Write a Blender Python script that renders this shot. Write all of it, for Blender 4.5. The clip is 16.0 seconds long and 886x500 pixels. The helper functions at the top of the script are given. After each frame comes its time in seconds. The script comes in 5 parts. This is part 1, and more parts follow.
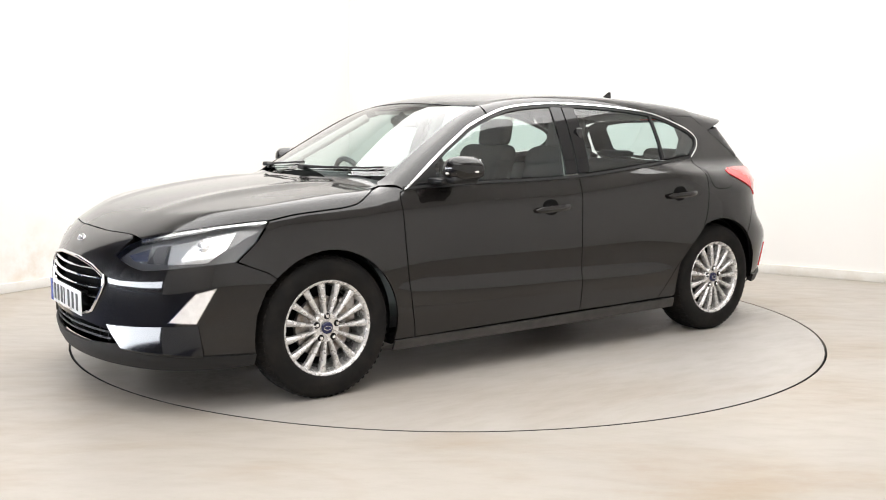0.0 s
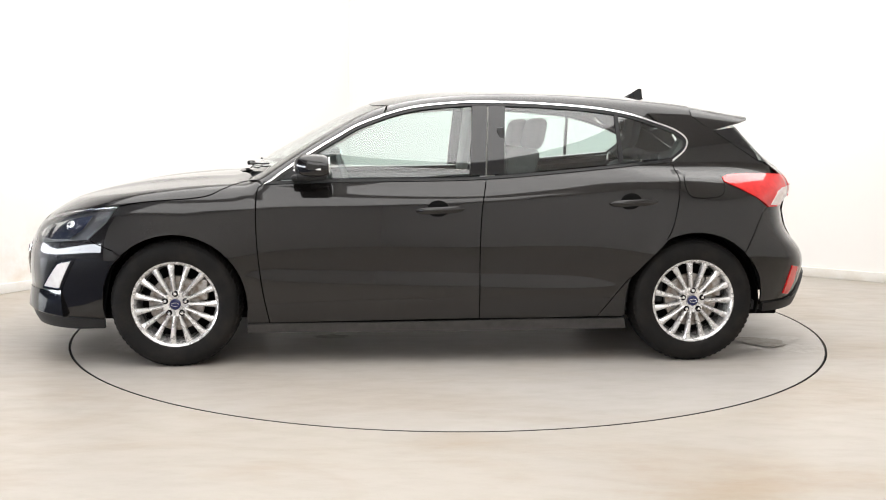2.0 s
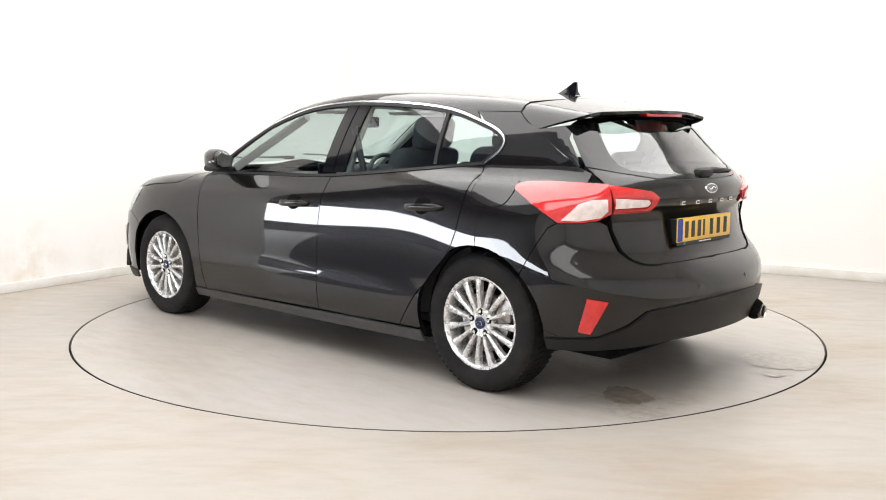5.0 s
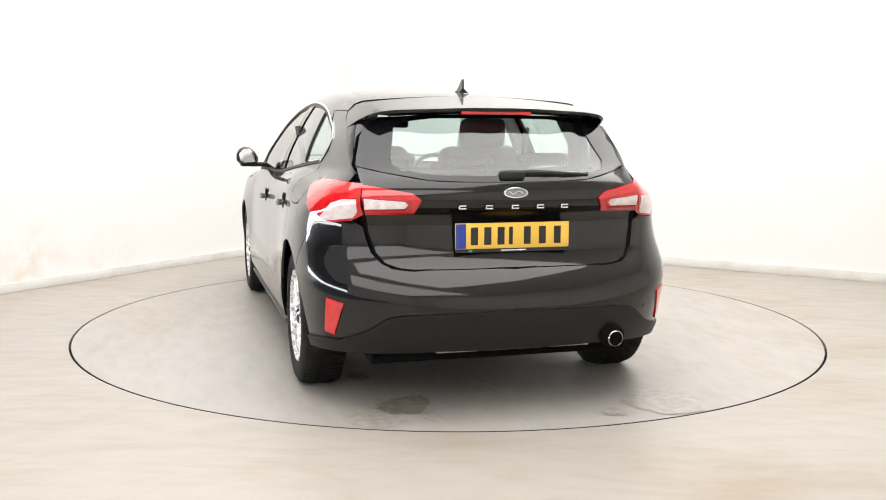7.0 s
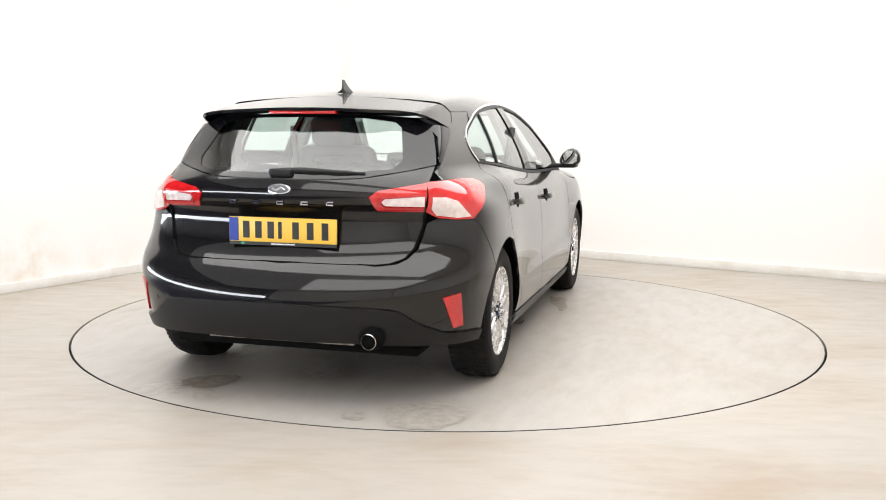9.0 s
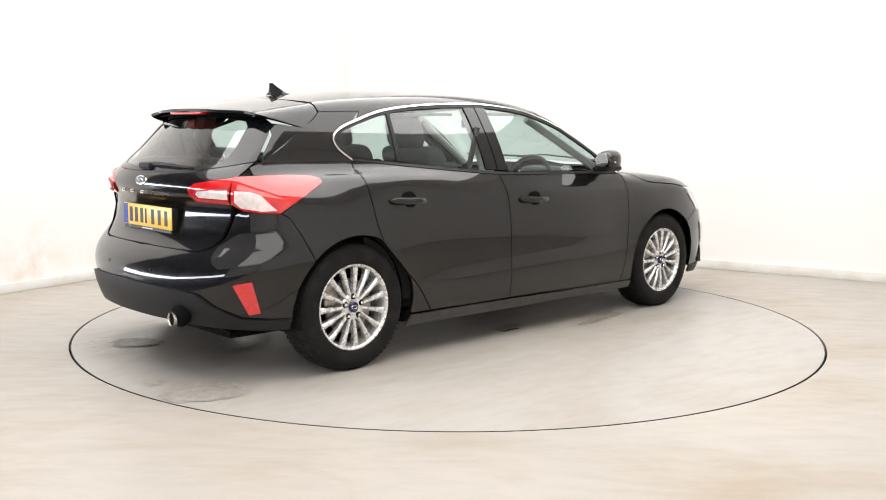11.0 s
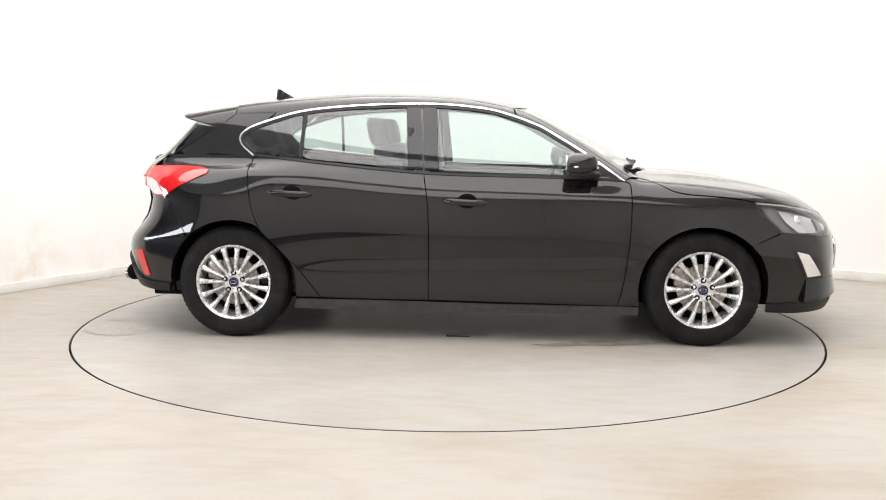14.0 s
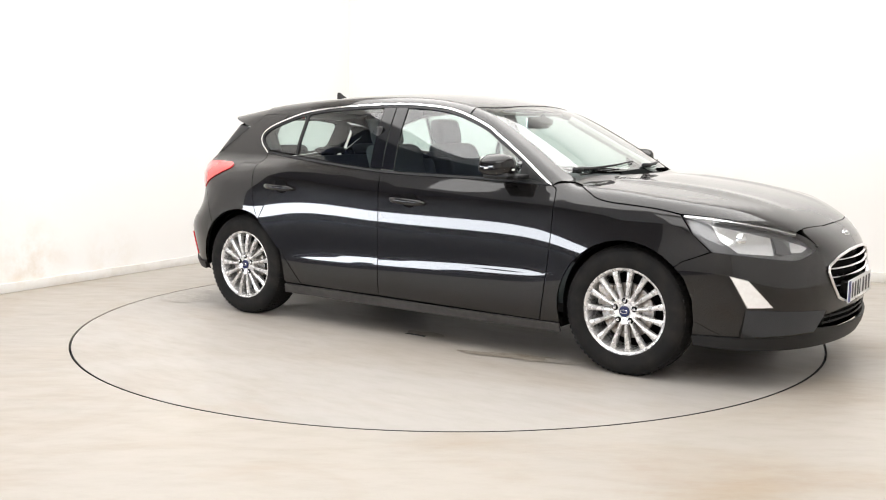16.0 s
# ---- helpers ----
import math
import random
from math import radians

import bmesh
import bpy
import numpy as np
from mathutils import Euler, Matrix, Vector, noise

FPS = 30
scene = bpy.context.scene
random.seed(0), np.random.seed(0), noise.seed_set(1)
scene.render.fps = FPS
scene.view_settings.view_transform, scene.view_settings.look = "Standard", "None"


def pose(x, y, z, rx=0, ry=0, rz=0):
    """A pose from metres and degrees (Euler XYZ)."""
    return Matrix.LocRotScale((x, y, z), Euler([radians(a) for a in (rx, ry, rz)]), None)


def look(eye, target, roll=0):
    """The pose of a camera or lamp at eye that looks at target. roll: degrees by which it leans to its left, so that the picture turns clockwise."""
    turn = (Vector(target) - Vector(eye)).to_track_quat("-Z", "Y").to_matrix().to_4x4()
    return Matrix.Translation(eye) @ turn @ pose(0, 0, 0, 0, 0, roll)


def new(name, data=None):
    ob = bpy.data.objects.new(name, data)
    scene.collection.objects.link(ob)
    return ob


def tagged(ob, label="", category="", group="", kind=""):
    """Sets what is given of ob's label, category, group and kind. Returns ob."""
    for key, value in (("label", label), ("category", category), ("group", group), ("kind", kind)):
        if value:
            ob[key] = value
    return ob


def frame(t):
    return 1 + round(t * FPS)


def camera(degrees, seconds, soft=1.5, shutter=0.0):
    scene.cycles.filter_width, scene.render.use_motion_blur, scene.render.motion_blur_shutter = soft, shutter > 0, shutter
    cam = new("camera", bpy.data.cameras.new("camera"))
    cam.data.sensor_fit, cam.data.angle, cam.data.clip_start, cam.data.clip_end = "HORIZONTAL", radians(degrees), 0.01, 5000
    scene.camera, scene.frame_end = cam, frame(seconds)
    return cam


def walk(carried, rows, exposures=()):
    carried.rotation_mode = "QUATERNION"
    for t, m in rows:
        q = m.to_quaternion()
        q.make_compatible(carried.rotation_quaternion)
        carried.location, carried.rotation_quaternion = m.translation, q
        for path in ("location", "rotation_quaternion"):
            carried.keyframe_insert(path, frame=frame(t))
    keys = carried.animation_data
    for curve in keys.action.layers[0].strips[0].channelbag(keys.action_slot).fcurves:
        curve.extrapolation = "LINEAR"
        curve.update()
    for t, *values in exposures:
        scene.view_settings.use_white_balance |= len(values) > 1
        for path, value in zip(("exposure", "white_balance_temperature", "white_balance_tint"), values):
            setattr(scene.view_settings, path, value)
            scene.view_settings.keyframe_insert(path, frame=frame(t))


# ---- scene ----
# A car turns on a flush turntable in a white photo bay; the camera stands still.
EYE = (0.0, -5.979, 1.2205)
YAW, PITCH, ROLL = 0.298, -7.322, 0.39
TURN_START, TURN_RATE = 215.90, -15.656
PIVOT = Vector((-0.126, -0.2594, 0.0))      # turntable centre in the car's own space
RING = 2.244
EXPOSURE = 0.0

cam = camera(49.73, 16.0, soft=1.0)


def gaze():
    y, p = radians(YAW), radians(PITCH)
    d = Vector((-math.sin(y) * math.cos(p), math.cos(y) * math.cos(p), math.sin(p)))
    return look(EYE, Vector(EYE) + d, ROLL)


walk(cam, [(0.0, gaze()), (16.0, gaze())], [(0.0, EXPOSURE), (16.0, EXPOSURE)])
# ---- world and lights ----
world = bpy.data.worlds.new("world")
scene.world = world
world.use_nodes = True
world.node_tree.nodes["Background"].inputs[0].default_value = (0.02, 0.022, 0.028, 1)
world.node_tree.nodes["Background"].inputs[1].default_value = 0.5

# room axes: E1 runs along the right wall, E2 along the left one, from their corner
CORNER = Vector((-1.0, 4.38, 0.0))
E1 = Vector((0.857, -0.5155, 0.0)).normalized()
E2 = Vector((-0.5155, -0.857, 0.0)).normalized()
ROOM_1, ROOM_2, ROOM_H = 9.2, 12.4, 4.0
BAY = 5.5                                    # the left wall ends here; beyond lies the dark hall


def room(a, b, z=0.0):
    return CORNER + E1 * a + E2 * b + Vector((0, 0, z))


def area(name, a, b, z, sa, sb, watts, colour=(0.992, 0.975, 0.960)):
    lamp = bpy.data.lights.new(name, "AREA")
    lamp.shape, lamp.size, lamp.size_y, lamp.energy, lamp.color = "RECTANGLE", sa, sb, watts, colour
    ob = new(name, lamp)
    m = Matrix((E1, E2, E1.cross(E2))).transposed().to_4x4()
    if m.to_3x3().col[2].z < 0:
        m = Matrix((E1, -E2, -E1.cross(E2))).transposed().to_4x4()
    ob.matrix_world = Matrix.Translation(room(a, b, z)) @ m
    return ob


area("ceiling_softbox", 3.4, 3.6, ROOM_H - 0.12, 5.8, 6.2, 446)
area("ceiling_softbox", 5.6, 9.4, ROOM_H - 0.12, 5.0, 4.0, 205)
# ---- materials ----
def material(name, colour=(0.5, 0.5, 0.5), rough=0.5, metal=0.0, **more):
    m = bpy.data.materials.new(name)
    m.use_nodes = True
    b = m.node_tree.nodes["Principled BSDF"]
    b.inputs["Base Color"].default_value = (*colour, 1)
    b.inputs["Roughness"].default_value = rough
    b.inputs["Metallic"].default_value = metal
    for key, value in more.items():
        b.inputs[key.replace("_", " ")].default_value = value
    return m


def node(m, kind, **values):
    n = m.node_tree.nodes.new(kind)
    for key, value in values.items():
        if key in n.inputs:
            n.inputs[key].default_value = value
    return n


def link(m, a, out, b, inp):
    m.node_tree.links.new(a.outputs[out], b.inputs[inp])


def noise_to(m, inp, scale, lo, hi, detail=5.0, rough=0.6, fac=(0.35, 0.65)):
    """Noise in object space, mapped to a range of colours or values, into one input of the surface."""
    b = m.node_tree.nodes["Principled BSDF"]
    tc = node(m, "ShaderNodeTexCoord")
    n = node(m, "ShaderNodeTexNoise", Scale=scale, Detail=detail, Roughness=rough)
    link(m, tc, "Object", n, "Vector")
    r = m.node_tree.nodes.new("ShaderNodeValToRGB")
    r.color_ramp.elements[0].position, r.color_ramp.elements[1].position = fac
    as4 = lambda v: (*v, 1) if isinstance(v, tuple) else (v, v, v, 1)
    r.color_ramp.elements[0].color, r.color_ramp.elements[1].color = as4(lo), as4(hi)
    link(m, n, "Fac", r, "Fac")
    link(m, r, "Color", b, inp)
    return n


def bump(m, scale, strength, distance=0.002, detail=4.0):
    b = m.node_tree.nodes["Principled BSDF"]
    tc = node(m, "ShaderNodeTexCoord")
    n = node(m, "ShaderNodeTexNoise", Scale=scale, Detail=detail)
    k = node(m, "ShaderNodeBump", Strength=strength, Distance=distance)
    link(m, tc, "Object", n, "Vector")
    link(m, n, "Fac", k, "Height")
    link(m, k, "Normal", b, "Normal")


def glass(name, tint, gloss=1.0):
    m = bpy.data.materials.new(name)
    m.use_nodes = True
    t = m.node_tree
    t.nodes.remove(t.nodes["Principled BSDF"])
    out = t.nodes["Material Output"]
    clear, shine, mix, face, power, fr = (t.nodes.new(k) for k in ("ShaderNodeBsdfTransparent", "ShaderNodeBsdfGlossy", "ShaderNodeMixShader", "ShaderNodeLayerWeight", "ShaderNodeMath", "ShaderNodeMapRange"))
    clear.inputs[0].default_value = (*tint, 1)
    shine.inputs["Roughness"].default_value = 0.01
    shine.inputs[0].default_value = (gloss, gloss, gloss, 1)
    face.inputs["Blend"].default_value = 0.5
    power.operation = "POWER"
    power.inputs[1].default_value = 4.5
    fr.inputs["To Min"].default_value, fr.inputs["To Max"].default_value = 0.085, 1.0
    t.links.new(face.outputs["Facing"], power.inputs[0])
    t.links.new(power.outputs[0], fr.inputs["Value"])
    t.links.new(fr.outputs["Result"], mix.inputs[0])
    t.links.new(clear.outputs[0], mix.inputs[1])
    t.links.new(shine.outputs[0], mix.inputs[2])
    t.links.new(mix.outputs[0], out.inputs[0])
    return m


PAINT = material("black_paint", (0.003, 0.003, 0.0032), 0.3, 0.0, Specular_IOR_Level=0.08, Coat_Weight=0.95, Coat_Roughness=0.015, Coat_IOR=1.5)
noise_to(PAINT, "Base Color", 900, (0.002, 0.0017, 0.0016), (0.0085, 0.0072, 0.0067))
GLOSS = material("gloss_black_plastic", (0.006, 0.006, 0.007), 0.06)
TRIM = material("black_grained_plastic", (0.009, 0.009, 0.0095), 0.5, Specular_IOR_Level=0.35)
bump(TRIM, 700, 0.25, 0.0006)
GREYTRIM = material("grey_plastic_cladding", (0.009, 0.0084, 0.0086), 0.46, Specular_IOR_Level=0.28)
bump(GREYTRIM, 500, 0.25, 0.0006)
SILLTRIM = material("grey_sill_cladding", (0.034, 0.032, 0.0315), 0.42)
noise_to(SILLTRIM, "Base Color", 25, (0.028, 0.0262, 0.0255), (0.046, 0.043, 0.041))
DARK = material("underbody_black", (0.004, 0.004, 0.004), 0.9, Specular_IOR_Level=0.1)
RUBBER = material("tyre_rubber", (0.012, 0.0115, 0.011), 0.75, Specular_IOR_Level=0.22)
noise_to(RUBBER, "Base Color", 9, (0.005, 0.0047, 0.0045), (0.019, 0.0155, 0.013), fac=(0.45, 0.80))
bump(RUBBER, 90, 0.3, 0.001)
ALLOY = material("silver_alloy_paint", (0.64, 0.63, 0.62), 0.3, 0.6, Coat_Weight=0.4, Coat_Roughness=0.08)
noise_to(ALLOY, "Roughness", 30, 0.2, 0.34)
STEEL = material("brake_steel", (0.32, 0.3, 0.28), 0.4, 0.9)
noise_to(STEEL, "Base Color", 40, (0.2, 0.16, 0.13), (0.4, 0.39, 0.38))
CHROME = material("chrome", (0.86, 0.86, 0.87), 0.06, 1.0)
SATIN = material("satin_aluminium_trim", (0.82, 0.82, 0.82), 0.16, 1.0)
CLEAR = glass("clear_lens", (0.93, 0.94, 0.95))
SIDEGLASS = glass("tinted_side_glass", (0.70, 0.80, 0.775))
SCREEN = glass("windscreen_glass", (0.76, 0.85, 0.83))
REDLENS = material("red_lamp_lens", (0.62, 0.012, 0.012), 0.07, 0.0, Coat_Weight=1.0)
noise_to(REDLENS, "Base Color", 30, (0.50, 0.008, 0.01), (0.62, 0.014, 0.014))
WHITELENS = material("white_lamp_lens", (0.8, 0.76, 0.72), 0.12, 0.0, Coat_Weight=1.0)
noise_to(WHITELENS, "Base Color", 35, (0.74, 0.71, 0.69), (0.83, 0.81, 0.79))
TAILPALE = material("pale_tail_lens", (0.78, 0.68, 0.65), 0.12, 0.0, Coat_Weight=1.0)
noise_to(TAILPALE, "Base Color", 35, (0.68, 0.55, 0.52), (0.82, 0.74, 0.71))
REFLECTOR = material("lamp_reflector", (0.8, 0.8, 0.8), 0.14, 1.0)
BEZEL = material("lamp_bezel_grey", (0.05, 0.05, 0.052), 0.22)
LAMPGREY = material("lamp_housing_grey", (0.13, 0.13, 0.135), 0.28, 0.4)
FABRIC = material("charcoal_seat_fabric", (0.024, 0.024, 0.026), 0.95)
noise_to(FABRIC, "Base Color", 160, (0.03, 0.03, 0.032), (0.075, 0.075, 0.078))
CABIN = material("dark_cabin_plastic", (0.05, 0.05, 0.052), 0.6)
bump(CABIN, 400, 0.3, 0.0008)
LINING = material("pale_headlining", (0.5, 0.49, 0.46), 0.9)
noise_to(LINING, "Base Color", 60, (0.44, 0.43, 0.41), (0.55, 0.54, 0.51))
PLATE_Y = material("yellow_plate", (0.84, 0.52, 0.075), 0.3)
PLATE_W = material("white_plate", (0.8, 0.8, 0.8), 0.3)
INK = material("black_ink", (0.012, 0.012, 0.012), 0.4)
BLUE = material("blue_enamel", (0.02, 0.05, 0.3), 0.25)
NAVY = material("navy_enamel", (0.01, 0.014, 0.06), 0.2)
GREEN = material("green_mark", (0.03, 0.3, 0.16), 0.4)
MIRROR = material("mirror_glass", (0.9, 0.92, 0.92), 0.01, 1.0)
EXHAUST = material("exhaust_steel", (0.55, 0.52, 0.48), 0.2, 1.0)
# near-black for exhaust soot and for shade put into the colour of recesses
SOOT_SHADE = material("soot_and_recess_shade", (0.004, 0.004, 0.004), 0.95, Specular_IOR_Level=0.1)
RED = material("red_mark", (0.5, 0.02, 0.02), 0.4)

WALL = material("white_wall_paint", (0.80, 0.788, 0.77), 0.75)
bump(WALL, 60, 0.08, 0.002)


def scuffed():
    """White wall paint with two brownish rubbed patches low on the left wall."""
    m = material("white_wall_paint_scuffed", (0.80, 0.788, 0.77), 0.75)
    bump(m, 60, 0.08, 0.002)
    b = m.node_tree.nodes["Principled BSDF"]
    tc = node(m, "ShaderNodeTexCoord")
    n = node(m, "ShaderNodeTexNoise", Scale=5.0, Detail=8.0, Roughness=0.65)
    link(m, tc, "Object", n, "Vector")
    base = None
    for place, reach, colour in ((room(-0.09, 3.95, 0.16), 0.42, (0.66, 0.58, 0.48)), (room(-0.09, 3.2, 0.12), 0.35, (0.72, 0.67, 0.60))):
        d = node(m, "ShaderNodeVectorMath")
        d.operation = "DISTANCE"
        d.inputs[1].default_value = place
        link(m, tc, "Object", d, 0)
        near = node(m, "ShaderNodeMapRange")
        near.inputs["From Min"].default_value, near.inputs["From Max"].default_value = reach, 0.0
        patchy = node(m, "ShaderNodeMapRange")
        patchy.inputs["From Min"].default_value, patchy.inputs["From Max"].default_value = 0.42, 0.72
        both_ = node(m, "ShaderNodeMath")
        both_.operation = "MULTIPLY"
        link(m, d, "Value", near, "Value"), link(m, n, "Fac", patchy, "Value")
        link(m, near, "Result", both_, 0), link(m, patchy, "Result", both_, 1)
        x = node(m, "ShaderNodeMixRGB")
        link(m, both_, "Value", x, 0)
        x.inputs[1].default_value, x.inputs[2].default_value = (0.80, 0.788, 0.77, 1), (*colour, 1)
        if base:
            link(m, base, "Color", x, 1)
        base = x
    link(m, base, "Color", b, "Base Color")
    return m


SCUFFED = scuffed()
SKIRT = material("skirting_paint", (0.76, 0.745, 0.715), 0.5)
noise_to(SKIRT, "Base Color", 6, (0.70, 0.685, 0.655), (0.60, 0.56, 0.50), fac=(0.45, 0.8))
CEIL = material("white_ceiling_paint", (0.84, 0.84, 0.83), 0.85)
# the unlit hall's darkness is put into this colour; it shows only in reflections
HALL = material("hall_gloom_colour", (0.014, 0.02, 0.05), 0.85)
GLOW = material("tube_light", (1, 1, 1), 0.5, 0.0, Emission_Strength=21.0)
GLOW.node_tree.nodes["Principled BSDF"].inputs["Emission Color"].default_value = (0.9, 0.94, 1.0, 1)


def concrete(name, shift, pale, warm, cool):
    """Pale sealed concrete: drifts of cooler grey, drawn-out brown stains, trowel marks, fine speckle, uneven gloss."""
    m = material(name, pale, 0.4)
    b = m.node_tree.nodes["Principled BSDF"]
    tc = node(m, "ShaderNodeTexCoord")

    def layer(scale, stretch, turn, detail, lo, hi, distort=0.0):
        mp = node(m, "ShaderNodeMapping", Scale=stretch, Location=(shift, 3.1 + scale, 0), Rotation=(0, 0, radians(turn)))
        n = node(m, "ShaderNodeTexNoise", Scale=scale, Detail=detail, Roughness=0.62, Distortion=distort)
        r = m.node_tree.nodes.new("ShaderNodeMapRange")
        r.inputs["From Min"].default_value, r.inputs["From Max"].default_value = lo, hi
        link(m, tc, "Object", mp, "Vector"), link(m, mp, "Vector", n, "Vector"), link(m, n, "Fac", r, "Value")
        return r, n

    def over(base, layer_out, colour, kind="MIX"):
        x = m.node_tree.nodes.new("ShaderNodeMixRGB")
        x.blend_type = kind
        link(m, layer_out, "Result", x, 0)
        if isinstance(base, tuple):
            x.inputs[1].default_value = (*base, 1)
        else:
            link(m, base, "Color", x, 1)
        x.inputs[2].default_value = (*colour, 1)
        return x

    drift, _ = layer(0.35, (1.0, 1.0, 1.0), 20, 3.0, 0.40, 0.62)
    stain, _ = layer(0.9, (0.7, 1.4, 1.0), -18, 9.0, 0.47, 0.72, 0.8)
    streak, _ = layer(1.8, (0.55, 1.9, 1.0), -12, 8.0, 0.56, 0.84, 0.9)
    trowel, tn = layer(7.0, (0.6, 1.6, 1.0), 35, 6.0, 0.45, 0.80)
    speck, _ = layer(150.0, (1.0, 1.0, 1.0), 0, 2.0, 0.62, 0.80)
    c = over(pale, drift, cool)
    c = over(c, stain, warm)
    c = over(c, streak, (0.92, 0.86, 0.79), "MULTIPLY")
    c = over(c, trowel, (0.93, 0.92, 0.90), "MULTIPLY")
    c = over(c, speck, (0.88, 0.86, 0.83), "MULTIPLY")
    link(m, c, "Color", b, "Base Color")
    rr = m.node_tree.nodes.new("ShaderNodeMapRange")
    rr.inputs["To Min"].default_value, rr.inputs["To Max"].default_value = 0.26, 0.55
    link(m, tn, "Fac", rr, "Value"), link(m, rr, "Result", b, "Roughness")
    k = node(m, "ShaderNodeBump", Strength=0.12, Distance=0.002)
    link(m, tn, "Fac", k, "Height"), link(m, k, "Normal", b, "Normal")
    return m


FLOOR = concrete("floor_concrete", 2.3, (0.378, 0.345, 0.302), (0.312, 0.255, 0.192), (0.355, 0.328, 0.294))
DISC = concrete("turntable_concrete", 7.7, (0.385, 0.358, 0.325), (0.335, 0.298, 0.255), (0.370, 0.348, 0.322))
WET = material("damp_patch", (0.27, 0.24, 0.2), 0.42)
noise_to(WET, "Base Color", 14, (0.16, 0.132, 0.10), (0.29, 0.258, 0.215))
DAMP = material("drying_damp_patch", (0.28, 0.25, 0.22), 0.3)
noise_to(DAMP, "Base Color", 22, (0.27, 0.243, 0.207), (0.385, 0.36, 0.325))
# blue-dark gloom of the unlit hall floor, put into the colour
HALLFLOOR = material("hall_floor_gloom", (0.04, 0.05, 0.085), 0.9, Specular_IOR_Level=0.05)
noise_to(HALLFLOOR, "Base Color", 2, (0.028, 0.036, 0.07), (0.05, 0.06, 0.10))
GAP = material("dark_gap", (0.01, 0.01, 0.01), 0.9)
# ---- mesh helpers ----
def finish(bm, name, mat, parent=None, label="", smooth=0.6):
    me = bpy.data.meshes.new(name)
    bm.normal_update()
    bm.to_mesh(me)
    bm.free()
    me.materials.append(mat)
    if smooth:
        me.shade_smooth()
        me.set_sharp_from_angle(angle=smooth)
    ob = new(name, me)
    if parent:
        ob.parent = parent
    if label:
        tagged(ob, label)
    return ob


def part(name, bm, mat, parent, label="", smooth=0.6):
    return finish(bm, name, mat, parent, label, smooth)


def box(x0, x1, y0, y1, z0, z1, bevel=0.0, seg=2, bm=None):
    b = bmesh.new()
    bmesh.ops.create_cube(b, size=1.0)
    for v in b.verts:
        v.co = Vector((x0 + (v.co.x + 0.5) * (x1 - x0), y0 + (v.co.y + 0.5) * (y1 - y0), z0 + (v.co.z + 0.5) * (z1 - z0)))
    if bevel:
        bmesh.ops.bevel(b, geom=b.edges[:], offset=bevel, segments=seg, affect="EDGES", profile=0.5)
    return b


def room_slab(a0, a1, b0, b1, z0, z1, bevel=0.0):
    b = box(a0, a1, b0, b1, z0, z1, bevel)
    m = Matrix((E1, E2, Vector((0, 0, 1)))).transposed().to_4x4()
    bmesh.ops.transform(b, matrix=Matrix.Translation(CORNER) @ m, verts=b.verts)
    bmesh.ops.recalc_face_normals(b, faces=b.faces)
    return b


def tube(points, radius, sides=8, bm=None, close=False, caps=True):
    """A round bar along a line of points."""
    b = bm or bmesh.new()
    pts = [Vector(p) for p in points]
    rings = []
    n = len(pts)
    for i, p in enumerate(pts):
        d = (pts[(i + 1) % n] - pts[i - 1]) if close else (pts[min(i + 1, n - 1)] - pts[max(i - 1, 0)])
        d.normalize()
        u = d.orthogonal() if i == 0 else (rings_u - d * rings_u.dot(d))
        u.normalize()
        rings_u = u
        w = d.cross(u)
        r = radius(i / max(1, n - 1)) if callable(radius) else radius
        rings.append([b.verts.new(p + (u * math.cos(a) + w * math.sin(a)) * r) for a in [2 * math.pi * k / sides for k in range(sides)]])
    for i in range(n if close else n - 1):
        r0, r1 = rings[i], rings[(i + 1) % n]
        for k in range(sides):
            b.faces.new((r0[k], r0[(k + 1) % sides], r1[(k + 1) % sides], r1[k]))
    if caps and not close:
        b.faces.new(rings[0][::-1])
        b.faces.new(rings[-1])
    return b


def lathe(profile, sides=64, axis="Y"):
    """Turn (radius, height) pairs about an axis."""
    b = bmesh.new()
    rings = []
    for r, h in profile:
        ring = []
        for k in range(sides):
            a = 2 * math.pi * k / sides
            c, s = r * math.cos(a), r * math.sin(a)
            ring.append(b.verts.new((c, h, s) if axis == "Y" else (h, c, s) if axis == "X" else (c, s, h)))
        rings.append(ring)
    for r0, r1 in zip(rings, rings[1:]):
        for k in range(sides):
            b.faces.new((r0[k], r0[(k + 1) % sides], r1[(k + 1) % sides], r1[k]))
    bmesh.ops.recalc_face_normals(b, faces=b.faces)
    return b


